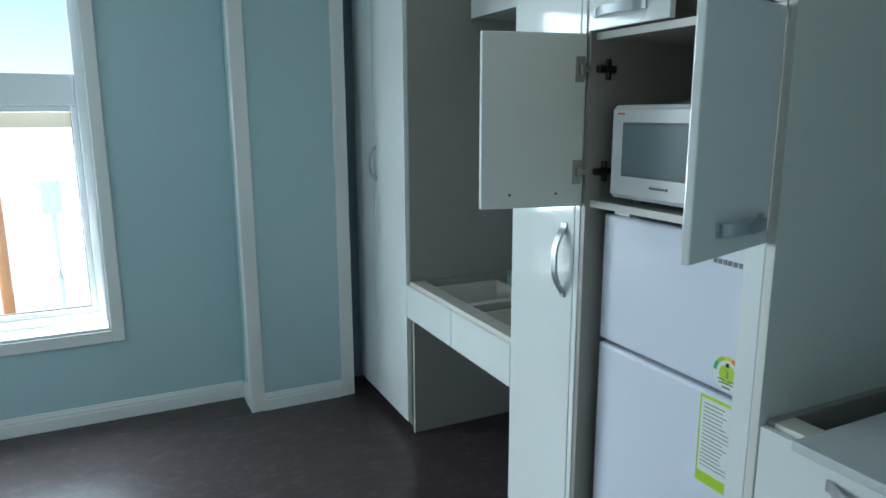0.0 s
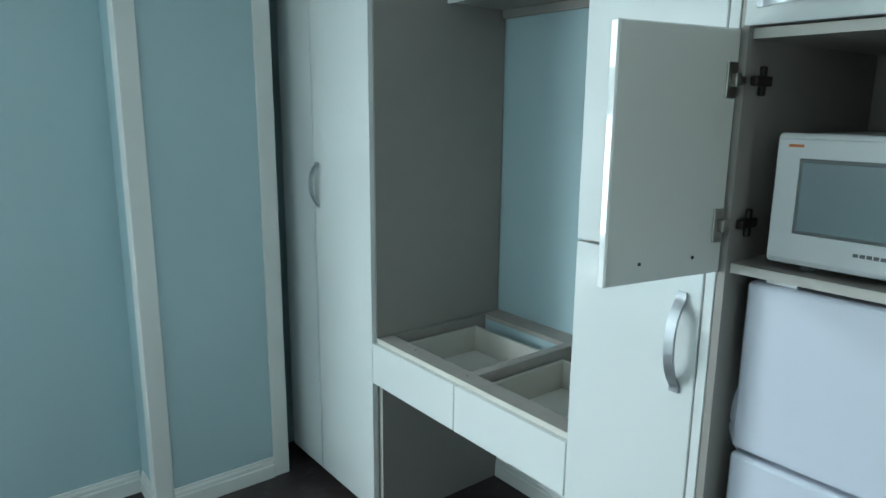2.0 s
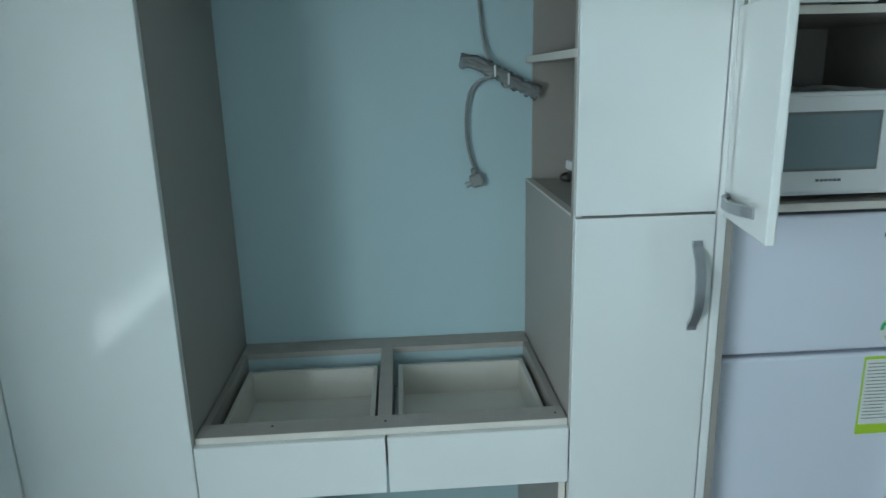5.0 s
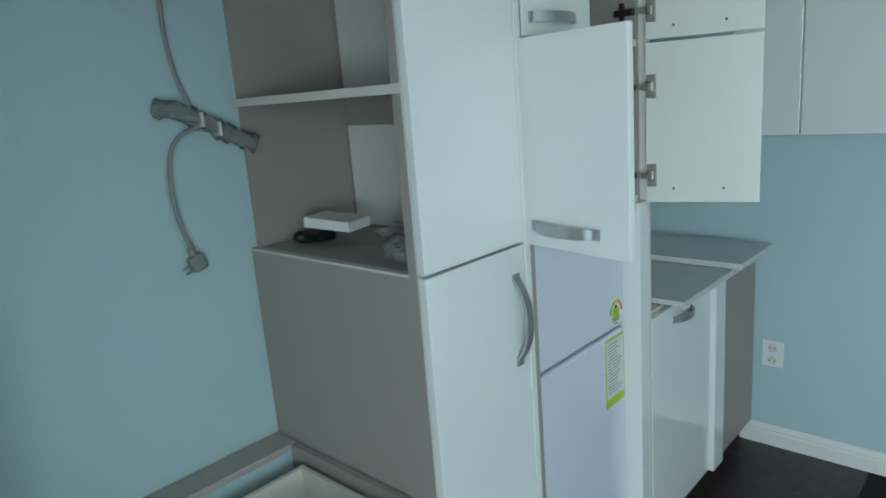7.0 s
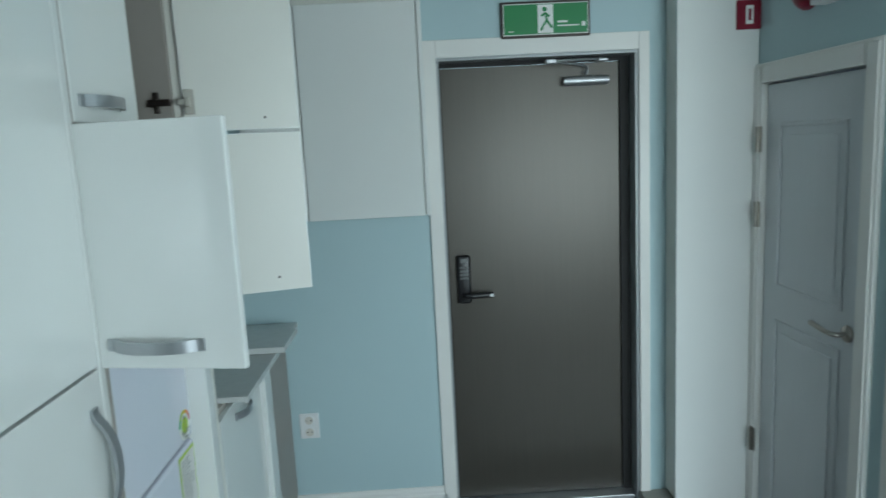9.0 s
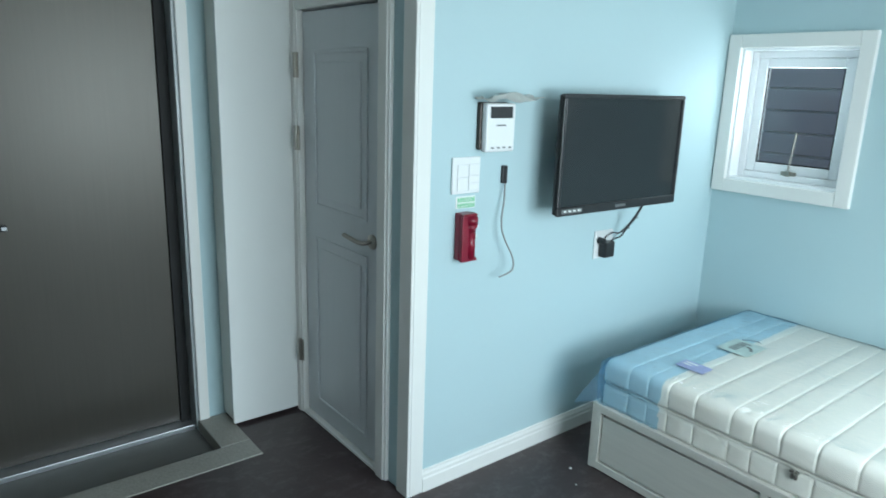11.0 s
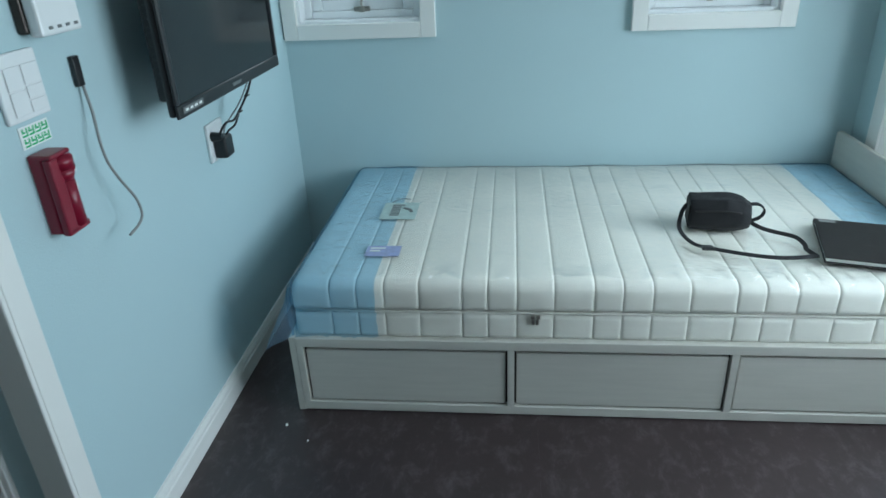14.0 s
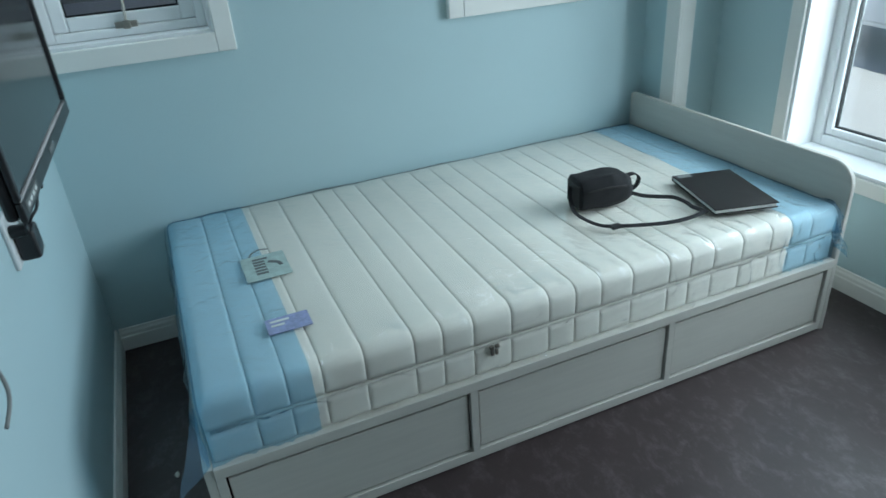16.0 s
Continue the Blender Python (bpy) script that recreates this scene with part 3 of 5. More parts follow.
# ---- white cupboard high on the entrance wall ----
wc = thing("wall_cupboard", (-0.28, YS, 1.315), "white gloss wall cupboard beside the entrance door", "cabinet")
part("body", bx((0.10, -0.648, YS + 0.001, YS + 0.034, 1.318, 2.20), bevel=0.001), M_BACKSIDE, wc)
part("door", bx((-0.150, -0.628, YS + 0.036, YS + 0.054, 1.316, 2.17), bevel=0.003), M_GLOSS, wc)
part("door", bx((0.10, -0.146, YS + 0.036, YS + 0.054, 1.316, 2.17), bevel=0.003), M_GLOSS, wc)
part("filler", bx((-0.632, -0.650, YS + 0.034, YS + 0.050, 1.316, 2.20), bevel=0.002), M_GLOSS, wc)


# ---- cupboard run ----
def bow_handle(parent, p0, p1, out, w=0.011, label="bowed aluminium handle"):
    """A flat bowed strip between two feet; out is the way it stands off."""
    p0, p1, o = Vector(p0), Vector(p1), Vector(out)
    d = p1 - p0
    pts = [p0 + o * 0.06, p0 + d * 0.07 + o * 0.12, p0 + d * 0.18 + o * 0.58, p0 + d * 0.33 + o * 0.92, p0 + d * 0.5 + o, p0 + d * 0.67 + o * 0.92, p1 - d * 0.18 + o * 0.58, p1 - d * 0.07 + o * 0.12, p1 + o * 0.06]
    return part("handle", sweep(pts, w, 0.0035, up=tuple(o.normalized()), square=True, steps=6), M_ALU, parent, label)


wd = thing("wardrobe", (0.3, -0.17, 0), "tall white gloss wardrobe with two closed doors", "wardrobe")
for name, box in (("side_panel", (0.022, XE - 0.004, -0.523, -0.505, 0.06, ZC - 0.02)), ("side_panel", (0.022, XE - 0.004, 0.125, 0.143, 0.06, ZC - 0.02)),
                  ("back_board", (XE - 0.012, XE - 0.004, -0.505, 0.125, 0.06, ZC - 0.02)), ("bottom", (0.022, XE - 0.012, -0.505, 0.125, 0.06, 0.08)), ("top", (0.022, XE - 0.012, -0.505, 0.125, ZC - 0.04, ZC - 0.02))):
    part(name, bx(box, bevel=0.0008), M_CARC, wd, "taupe melamine panel")
part("edge_band", bx((0.020, 0.0225, -0.524, -0.504, 0.06, ZC - 0.02)), M_EDGE, wd)
part("plinth", bx((0.05, 0.07, -0.52, 0.13, 0.0, 0.06)), M_CARC, wd)
d1 = part("door", bx((0.0, 0.019, -0.5235, -0.128, 0.055, ZC - 0.03), bevel=0.002), M_GLOSS, wd)
d2 = part("door", bx((0.0, 0.019, -0.124, 0.14, 0.055, ZC - 0.03), bevel=0.002), M_GLOSS, wd)
bow_handle(d1, (0, -0.158, 1.155), (0, -0.158, 1.325), (-0.030, 0, 0))

# open desk frame with two drawers and no top
dk = thing("desk_frame", (0.3, -0.97, 0), "taupe desk frame without its top, holding two drawers", "desk")
Y0, Y1 = -1.418, -0.526
part("front_rail", bx((0.022, 0.085, Y0, Y1, 0.713, 0.731), bevel=0.001), M_DUST, dk, "dusty pale front rail")
part("front_rail_edge", bx((0.0195, 0.022, Y0, Y1, 0.713, 0.731)), M_EDGE, dk)
part("back_rail", bx((0.515, XE - 0.004, Y0, Y1, 0.713, 0.731), bevel=0.001), M_DUST, dk)
part("back_board", bx((0.515, 0.530, Y0, Y1, 0.58, 0.713)), M_WALL, dk)
part("divider", bx((0.085, 0.515, -0.991, -0.955, 0.59, 0.731), bevel=0.001), M_DUST, dk)
part("side_rail", bx((0.085, 0.515, Y1 - 0.018, Y1, 0.59, 0.729)), M_CARC, dk)
part("side_rail", bx((0.085, 0.515, Y0, Y0 + 0.018, 0.59, 0.729)), M_CARC, dk)
part("side_panel", bx((0.030, XE - 0.004, Y1 - 0.016, Y1 - 0.001, 0.002, 0.59)), M_CARC, dk)
part("side_panel", bx((0.030, XE - 0.004, Y0 + 0.001, Y0 + 0.016, 0.002, 0.59)), M_CARC, dk)
part("edge_band", bx((0.0275, 0.030, Y1 - 0.017, Y1, 0.0, 0.57)), M_EDGE, dk)
part("edge_band", bx((0.0275, 0.030, Y0, Y0 + 0.017, 0.0, 0.57)), M_EDGE, dk)
for a, b in ((-0.945, -0.560), (-1.386, -1.006)):
    dr = part("drawer", bx((0.10, 0.452, a, b, 0.598, 0.606)), M_BACKSIDE, dk, "empty open drawer")
    for box in ((0.10, 0.452, a, a + 0.013, 0.606, 0.702), (0.10, 0.452, b - 0.013, b, 0.606, 0.702), (0.10, 0.113, a + 0.013, b - 0.013, 0.606, 0.702), (0.439, 0.452, a + 0.013, b - 0.013, 0.606, 0.702)):
        part("drawer_side", bx(box, bevel=0.001), M_EDGE, dr)
    for r in (a - 0.011, b + 0.001):
        part("drawer_runner", bx((0.10, 0.44, r, r + 0.010, 0.62, 0.64)), M_STEEL, dr)
part("drawer_front", bx((0.0, 0.0185, -0.974, -0.526, 0.568, 0.716), bevel=0.002), M_GLOSS, dk, "white gloss drawer front")
part("drawer_front", bx((0.0, 0.0185, -1.417, -0.979, 0.568, 0.716), bevel=0.002), M_GLOSS, dk, "white gloss drawer front")
for x, y in ((0.05, -1.395), (0.055, -0.975), (0.06, -0.70)):
    part("screw_hole", cyl((x, y, 0.7305), (x, y, 0.7318), 0.0035, n=10), M_DARKMETAL_SHADE, dk)

uc = thing("over_desk_cupboard", (0.42, -0.97, 1.89), "white gloss cupboard hung over the desk", "cabinet")
part("body", bx((0.342, XE - 0.004, Y0, Y1, 1.880, 2.34), bevel=0.001), M_CARC, uc)
part("back_batten", bx((XE - 0.022, XE - 0.004, Y0, Y1, 1.850, 1.879)), M_CARC, uc)
part("door", bx((0.321, 0.340, -0.970, Y1 - 0.002, 1.877, 2.33), bevel=0.002), M_GLOSS, uc)
part("door", bx((0.321, 0.340, Y0 + 0.002, -0.974, 1.877, 2.33), bevel=0.002), M_GLOSS, uc)

# tall cupboard whose side opens onto shelves
tc_ = thing("tall_cupboard", (0.3, -1.6, 0), "tall white gloss cupboard with open side shelves", "cabinet")
TA, TB = -1.765, -1.422
part("side_panel", bx((0.022, XE - 0.004, TB - 0.018, TB, 0.06, 1.232)), M_CARC, tc_, "taupe melamine side")
part("front_stile", bx((0.022, 0.046, TB - 0.018, TB, 1.232, 2.34)), M_CARC, tc_)
part("edge_band", bx((0.020, 0.0225, TB - 0.019, TB + 0.001, 0.06, 2.34)), M_EDGE, tc_)
part("edge_band", bx((0.046, XE - 0.004, TB - 0.019, TB + 0.001, 1.228, 1.2335)), M_EDGE, tc_)
part("back_board", bx((XE - 0.012, XE - 0.004, TA, TB - 0.018, 0.06, 2.34)), M_CARC, tc_)
part("far_side", bx((0.022, XE - 0.012, TA - 0.003, TA, 0.06, 2.34)), M_CARC, tc_)
part("inner_board", bx((0.04, 0.585, TA, TA + 0.006, 1.234, 1.505)), M_BACKSIDE, tc_, "white inner board")
part("inner_board", bx((0.04, 0.585, TA, TA + 0.006, 1.598, 1.93)), M_BACKSIDE, tc_, "white inner board")
part("shelf", bx((0.022, XE - 0.012, TA + 0.007, TB, 1.578, 1.596), bevel=0.001), M_CARC, tc_)
part("edge_band", bx((0.022, XE - 0.012, TB, TB + 0.002, 1.578, 1.596)), M_EDGE, tc_)
part("shelf", bx((0.022, XE - 0.012, TA, TB - 0.018, 1.214, 1.232)), M_CARC, tc_)
part("shelf", bx((0.022, XE - 0.012, TA, TB - 0.002, 1.93, 1.948)), M_CARC, tc_)
part("bottom", bx((0.022, XE - 0.012, TA, TB - 0.018, 0.06, 0.078)), M_CARC, tc_)
part("plinth", bx((0.05, 0.068, TA, TB - 0.004, 0, 0.06)), M_CARC, tc_)
part("door", bx((0, 0.0185, -1.743, TB + 0.001, 1.236, 2.33), bevel=0.002), M_GLOSS, tc_)
ld = part("door", bx((0, 0.0185, -1.743, TB + 0.001, 0.055, 1.230), bevel=0.002), M_GLOSS, tc_)
bow_handle(ld, (0, -1.702, 0.955), (0, -1.702, 1.170), (-0.034, 0, 0))
part("filler", bx((0.0, 0.020, -1.7675, -1.747, 0.055, 2.33), bevel=0.002), M_GLOSS, tc_)

# tower over the refrigerator
tw = thing("microwave_tower", (0.3, -2.07, 0), "white tower cupboard with open doors over the fridge", "cabinet")
A, B = -2.335, -1.769
part("side_panel", bx((0.0025, XE - 0.004, B - 0.016, B, 0.0, 2.34)), M_CARC, tw)
part("side_panel", bx((0.022, XE - 0.004, A - 0.018, A, 0.0, 2.34)), M_CARC, tw)
part("outer_panel", bx((0.0, XE - 0.004, -2.375, A - 0.019, 0.0, 2.34), bevel=0.0015), M_BACKSIDE, tw, "pale grey end panel")
part("filler", bx((0.0, 0.11, A - 0.0185, A + 0.030, 0.0, 1.2235), bevel=0.002), M_GLOSS, tw)
part("back_board", bx((XE - 0.012, XE - 0.004, A, B - 0.016, 1.225, 2.34)), M_CARC, tw)
part("shelf", bx((0.022, XE - 0.012, A, B - 0.016, 1.224, 1.242), bevel=0.001), M_CARC, tw)
part("edge_band", bx((0.0195, 0.022, A, B - 0.016, 1.224, 1.242)), M_EDGE, tw)
part("shelf", bx((0.022, XE - 0.012, A, B - 0.016, 1.655, 1.673), bevel=0.001), M_CARC, tw)
part("edge_band", bx((0.0195, 0.022, A, B - 0.016, 1.655, 1.673)), M_EDGE, tw)
part("top", bx((0.022, XE - 0.012, A, B - 0.016, 2.32, 2.34)), M_CARC, tw)


def tower_door(hinge_y, turn, side, z0, z1, cups, handle_z, peg_z):
    """A door 0.283 wide, swung by turn degrees about its hinge edge; side +1 opens from the edge at larger y."""
    m = Matrix.Translation((0.0, hinge_y, 0)) @ Matrix.Rotation(radians(turn), 4, 'Z')
    s = -side
    plate_y = B - 0.0175 if side > 0 else A + 0.001
    W = 0.283 if side > 0 else 0.294

    def tb(*boxes, bevel=0.0):
        return bx(*[(x0, x1, s * y0, s * y1, a, b) for x0, x1, y0, y1, a, b in boxes], bevel=bevel, m=m)
    d = part("door", tb((0.0, 0.017, 0.0, W, z0, z1), bevel=0.0025), M_GLOSS, tw, "white gloss door standing open" if turn else "white gloss closed door")
    if turn:
        part("door_back", tb((0.017, 0.0186, 0.003, W - 0.003, z0 + 0.003, z1 - 0.003)), M_BACKSIDE, d, "matt white inner face")
        for z in cups:
            part("hinge", tb((0.0188, 0.0225, 0.004, 0.030, z - 0.032, z + 0.032), (0.0188, 0.034, 0.006, 0.020, z - 0.012, z + 0.012), (0.024, 0.030, -0.012, 0.008, z - 0.008, z + 0.008), bevel=0.002), M_STEEL, d, "nickel cup hinge")
            part("hinge_cup", bx((0.020, 0.078, plate_y, plate_y + s * 0.014, z - 0.009, z + 0.009), (0.050, 0.064, plate_y, plate_y + s * 0.010, z - 0.027, z + 0.027), bevel=0.003), M_DARKMETAL_SHADE, tw, "dark hinge mounting plate")
        for u in (0.075, 0.205):
            p0, p1 = m @ Vector((0.0187, s * u, peg_z)), m @ Vector((0.0200, s * u, peg_z))
            part("peg_hole", cyl(p0, p1, 0.0035, n=10), M_DARKMETAL_SHADE, d)
    q0, q1 = m @ Vector((0, s * 0.022, handle_z)), m @ Vector((0, s * 0.210, handle_z))
    o = m.to_3x3() @ Vector((-0.028, 0, 0))
    bow_handle(d, q0, q1, o)


tower_door(-1.776, 0, 1, 1.676, 2.33, (), 1.716, 1.70)
tower_door(-1.757, -101, 1, 1.226, 1.672, (1.318, 1.582), 1.272, 1.262)
tower_door(-2.353, 106, -1, 1.222, 1.660, (1.300, 1.545), 1.272, 1.262)
tower_door(-2.353, 106, -1, 1.668, 2.33, (1.745, 2.2), 1.716, 1.70)

# ---- refrigerator ----
rf = thing("refrigerator", (0.33, -2.05, 0), "white two-door refrigerator with energy stickers", "refrigerator")
FA, FB = -2.300, -1.806
part("body", bx((0.105, 0.575, FA + 0.004, FB - 0.004, 0.03, 1.205), bevel=0.006), M_FRIDGE, rf)
fu = part("freezer_door", bx((0.050, 0.098, FA, FB, 0.858, 1.208), bevel=0.010, seg=3), M_FRIDGE, rf, smooth=False)
fl = part("fridge_door", bx((0.050, 0.098, FA, FB, 0.06, 0.848), bevel=0.010, seg=3), M_FRIDGE, rf)
part("gasket", bx((0.098, 0.105, FA + 0.012, FB - 0.012, 0.07, 1.20)), M_GREYPRINT, rf)
part("kick_plate", bx((0.085, 0.10, FA + 0.01, FB - 0.01, 0.012, 0.056), bevel=0.002), M_PLASTIC, rf)
part("top_hinge", bx((0.06, 0.14, FB - 0.09, FB - 0.03, 1.206, 1.216), bevel=0.003), M_PLASTIC, rf)
part("side_grip", sweep([(0.098, FB + 0.001, 0.83), (0.086, FB + 0.011, 0.86), (0.082, FB + 0.012, 0.90), (0.086, FB + 0.011, 0.96), (0.098, FB + 0.001, 0.985)], 0.010, 0.005), M_FRIDGE, rf, "", True)
for yy in (FA + 0.05, FB - 0.05):
    part("foot", cyl((0.14, yy, 0), (0.14, yy, 0.032), 0.018), M_BLACK, rf)
part("brand_plate", bx(*[(0.0485, 0.050, -2.186 - 0.0135 * i - 0.010, -2.186 - 0.0135 * i, 1.147, 1.158) for i in range(6)], bevel=0.0006), M_GREYPRINT, fu, "small grey raised maker's mark")


def arc_bm(cx, y, z, r0, r1, a0, a1, n=6):
    """A flat arc of small plates facing -x."""
    out = bmesh.new()
    rm = (r0 + r1) / 2
    for i in range(n):
        a = radians(a0 + (a1 - a0) * (i + 0.5) / n)
        m = Matrix.Translation((cx, y + rm * math.cos(a), z + rm * math.sin(a))) @ Matrix.Rotation(a, 4, 'X')
        bmesh.ops.create_cube(out, size=1, matrix=m @ Matrix.Diagonal((0.0006, r1 - r0, abs(radians(a1 - a0)) * rm / n * 1.1, 1)))
    return out


es = part("energy_sticker", cyl((0.0499, -2.247, 0.905), (0.0493, -2.247, 0.905), 0.039, n=40), M_PAPER, fu, "round energy rating sticker", False)
for a0, a1, mt in ((0, 35, M_REDPRINT), (35, 72, M_ORANGE), (72, 108, M_YELLOW), (108, 145, M_LIME), (145, 180, M_GREENLAB)):
    part("rating_arc", arc_bm(0.0490, -2.247, 0.908, 0.029, 0.038, 180 - a1, 180 - a0), mt, es)
part("rating_disc", cyl((0.0493, -2.247, 0.905), (0.0489, -2.247, 0.905), 0.022, n=32), M_LIME, es, "yellow-green rating disc")
part("rating_pointer", bx((0.0485, 0.0489, -2.251, -2.243, 0.921, 0.931)), M_DARKMETAL_SHADE, es)
part("print_line", bx((0.0485, 0.0489, -2.268, -2.226, 0.882, 0.885), (0.0485, 0.0489, -2.272, -2.250, 0.889, 0.892), (0.0485, 0.0489, -2.244, -2.222, 0.889, 0.892), (0.0485, 0.0489, -2.258, -2.236, 0.872, 0.876)), M_GREYPRINT, es)
fc = bpy.data.curves.new("tmp_digit", 'FONT')
fc.body, fc.size, fc.align_x, fc.align_y = "3", 0.026, 'CENTER', 'CENTER'
fo = bpy.data.objects.new("tmp_digit", fc)
fm = bpy.data.meshes.new_from_object(fo)
digit = bmesh.new()
digit.from_mesh(fm)
bpy.data.objects.remove(fo)
bpy.data.curves.remove(fc)
bmesh.ops.transform(digit, matrix=Matrix.Translation((0.0484, -2.247, 0.905)) @ Matrix(((0, 0, -1, 0), (-1, 0, 0, 0), (0, 1, 0, 0), (0, 0, 0, 1))), verts=digit.verts)
part("rating_digit", digit, M_GREYPRINT, es)
nt_ = part("notice_sticker", bx((0.0490, 0.0498, -2.291, -2.180, 0.622, 0.838)), M_LIME, fl, "lime bordered paper notice")
part("notice_paper", bx((0.0484, 0.0490, -2.286, -2.185, 0.650, 0.830)), M_PAPER, nt_)
rs = random.Random(4)
part("print_line", bx(*[(0.0480, 0.0484, -2.192 - rs.uniform(0.05, 0.088), -2.192, 0.818 - 0.0095 * i, 0.8200 - 0.0095 * i) for i in range(17)]), M_GREYPRINT, nt_)

# ---- microwave oven ----
mw = thing("microwave_oven", (0.2, -2.05, 1.243), "white microwave oven with two orange-ringed dials", "microwave")
MA, MB = -2.272, -1.838
part("body", bx((0.062, 0.40, MA, MB, 1.257, 1.488), bevel=0.010, seg=3), M_PLASTIC, mw)
part("front", bx((0.044, 0.062, MA - 0.001, MB + 0.001, 1.255, 1.491), bevel=0.008, seg=3), M_PLASTIC, mw)
mdr = part("door", bx((0.036, 0.044, -2.150, MB - 0.004, 1.264, 1.482), bevel=0.005), M_PLASTIC, mw)
part("window_frame", bx((0.034, 0.037, -2.130, -1.884, 1.314, 1.448), bevel=0.002), M_GREYPRINT, mdr)
M_MWGLASS = mat("grey_oven_window", (0.20, 0.25, 0.27), 0.10, vary=0.06)
part("window", bx((0.0325, 0.0345, -2.124, -1.890, 1.320, 1.442), bevel=0.001), M_MWGLASS, mdr, "grey reflecting oven window")
for z in (1.410, 1.334):
    kb = part("dial", cyl((0.044, -2.224, z), (0.040, -2.224, z), 0.021, n=28), M_ORANGE, mw, "orange ringed dial")
    part("knob", cyl((0.040, -2.224, z), (0.022, -2.224, z), 0.0165, 0.015, 28, 0.002), M_PLASTIC, kb, "white round knob")
    part("dial_marks", bx(*[(0.0430, 0.0438, -2.2255 + 0.030 * math.cos(radians(a)), -2.2225 + 0.030 * math.cos(radians(a)), z - 0.001 + 0.028 * math.sin(radians(a)), z + 0.001 + 0.028 * math.sin(radians(a))) for a in range(-60, 241, 30)]), M_ORANGE, mw)
part("brand_plate", bx(*[(0.0350, 0.0362, -1.988 - 0.0105 * i - 0.008, -1.988 - 0.0105 * i, 1.289, 1.295) for i in range(6)]), M_GREYPRINT, mdr)
part("sticker", bx((0.0352, 0.0360, -1.888, -1.862, 1.467, 1.472)), M_ORANGE, mdr)
for yy in (MA + 0.06, MB - 0.06):
    part("foot", cyl((0.09, yy, 1.242), (0.09, yy, 1.258), 0.016), M_GREYPRINT, mw)
    part("foot", cyl((0.36, yy, 1.242), (0.36, yy, 1.258), 0.016), M_GREYPRINT, mw)


def sheet(x0, x1, y0, y1, z, amp, seed, nx=10, ny=10, thick=0.001):
    bm = bmesh.new()
    g = [[bm.verts.new((x0 + (x1 - x0) * i / nx, y0 + (y1 - y0) * j / ny, z + amp * (0.5 + noise.noise(Vector((i * 0.35 + seed, j * 0.35, seed)))))) for j in range(ny + 1)] for i in range(nx + 1)]
    for i in range(nx):
        for j in range(ny):
            bm.faces.new((g[i][j], g[i + 1][j], g[i + 1][j + 1], g[i][j + 1]))
    bmesh.ops.solidify(bm, geom=bm.faces[:], thickness=thick)
    bmesh.ops.recalc_face_normals(bm, faces=bm.faces)
    return bm


solo("manual_sheet", sheet(0.10, 0.30, -2.13, -1.98, 1.490, 0.012, 3.3), M_PAPER, "loose paper manual lying on the microwave", "paper", at=(0.2, -2.05, 1.49))

# ---- sink base without a sink ----
sb = thing("sink_base_cupboard", (0.3, -2.87, 0), "white sink base cupboard, open where the sink belongs", "cabinet")
part("body", bx((0.022, 0.58, -2.395, -2.377, 0.10, 0.862), (0.022, 0.58, -2.968, -2.950, 0.10, 0.862), (0.022, 0.58, -2.95, -2.395, 0.10, 0.118), (0.57, 0.58, -2.95, -2.395, 0.118, 0.862)), M_CARC, sb)
part("top_rail", bx((0.022, 0.080, -2.95, -2.395, 0.844, 0.862), bevel=0.001), M_EDGE, sb)
part("top_rail", bx((0.50, 0.57, -2.95, -2.395, 0.844, 0.862)), M_EDGE, sb)
part("plinth", bx((0.06, 0.075, -3.345, -2.380, 0, 0.10)), M_DARKMETAL_SHADE, sb, "dark recessed plinth")
sd = part("door", bx((0.0, 0.0185, -2.845, -2.379, 0.105, 0.852), bevel=0.002), M_GLOSS, sb)
bow_handle(sd, (0, -2.528, 0.803), (0, -2.680, 0.803), (-0.028, 0, 0))
part("filler", bx((-0.018, 0.020, -2.945, -2.850, 0.100, 0.848), bevel=0.003), M_GLOSS, sb, "proud white filler strip")
part("blind_panel", bx((0.004, 0.020, YS + 0.016, -2.948, 0.100, 0.862), bevel=0.001), M_CARC, sb, "bare taupe corner panel")
M_SLAB = mat("grey_white_stone_slab", (0.60, 0.62, 0.61), 0.22, vary=0.06, scale=30, bump=0.03)
ws = thing("worktop_slab", (0.2, -2.7, 0.862), "loose white stone worktop slab on the base", "worktop", "loose worktop slabs")
part("slab", bx((-0.055, 0.56, YS + 0.003, -2.488, 0.866, 0.884), bevel=0.002), M_SLAB, ws)
part("front_edge", bx((-0.054, -0.045, -2.99, -2.489, 0.862, 0.8655), bevel=0.001), M_GLOSS, ws)
ws2 = thing("worktop_slab", (0.2, -3.1, 0.884), "white worktop offcut with raw chipboard end", "worktop", "loose worktop slabs")
part("slab", bx((-0.086, 0.56, -3.172, -2.905, 0.886, 0.908), bevel=0.002), M_SLAB, ws2)
part("raw_end", bx((-0.084, 0.55, -3.1745, -3.1722, 0.887, 0.902)), M_RAW, ws2, "raw brown chipboard edge")

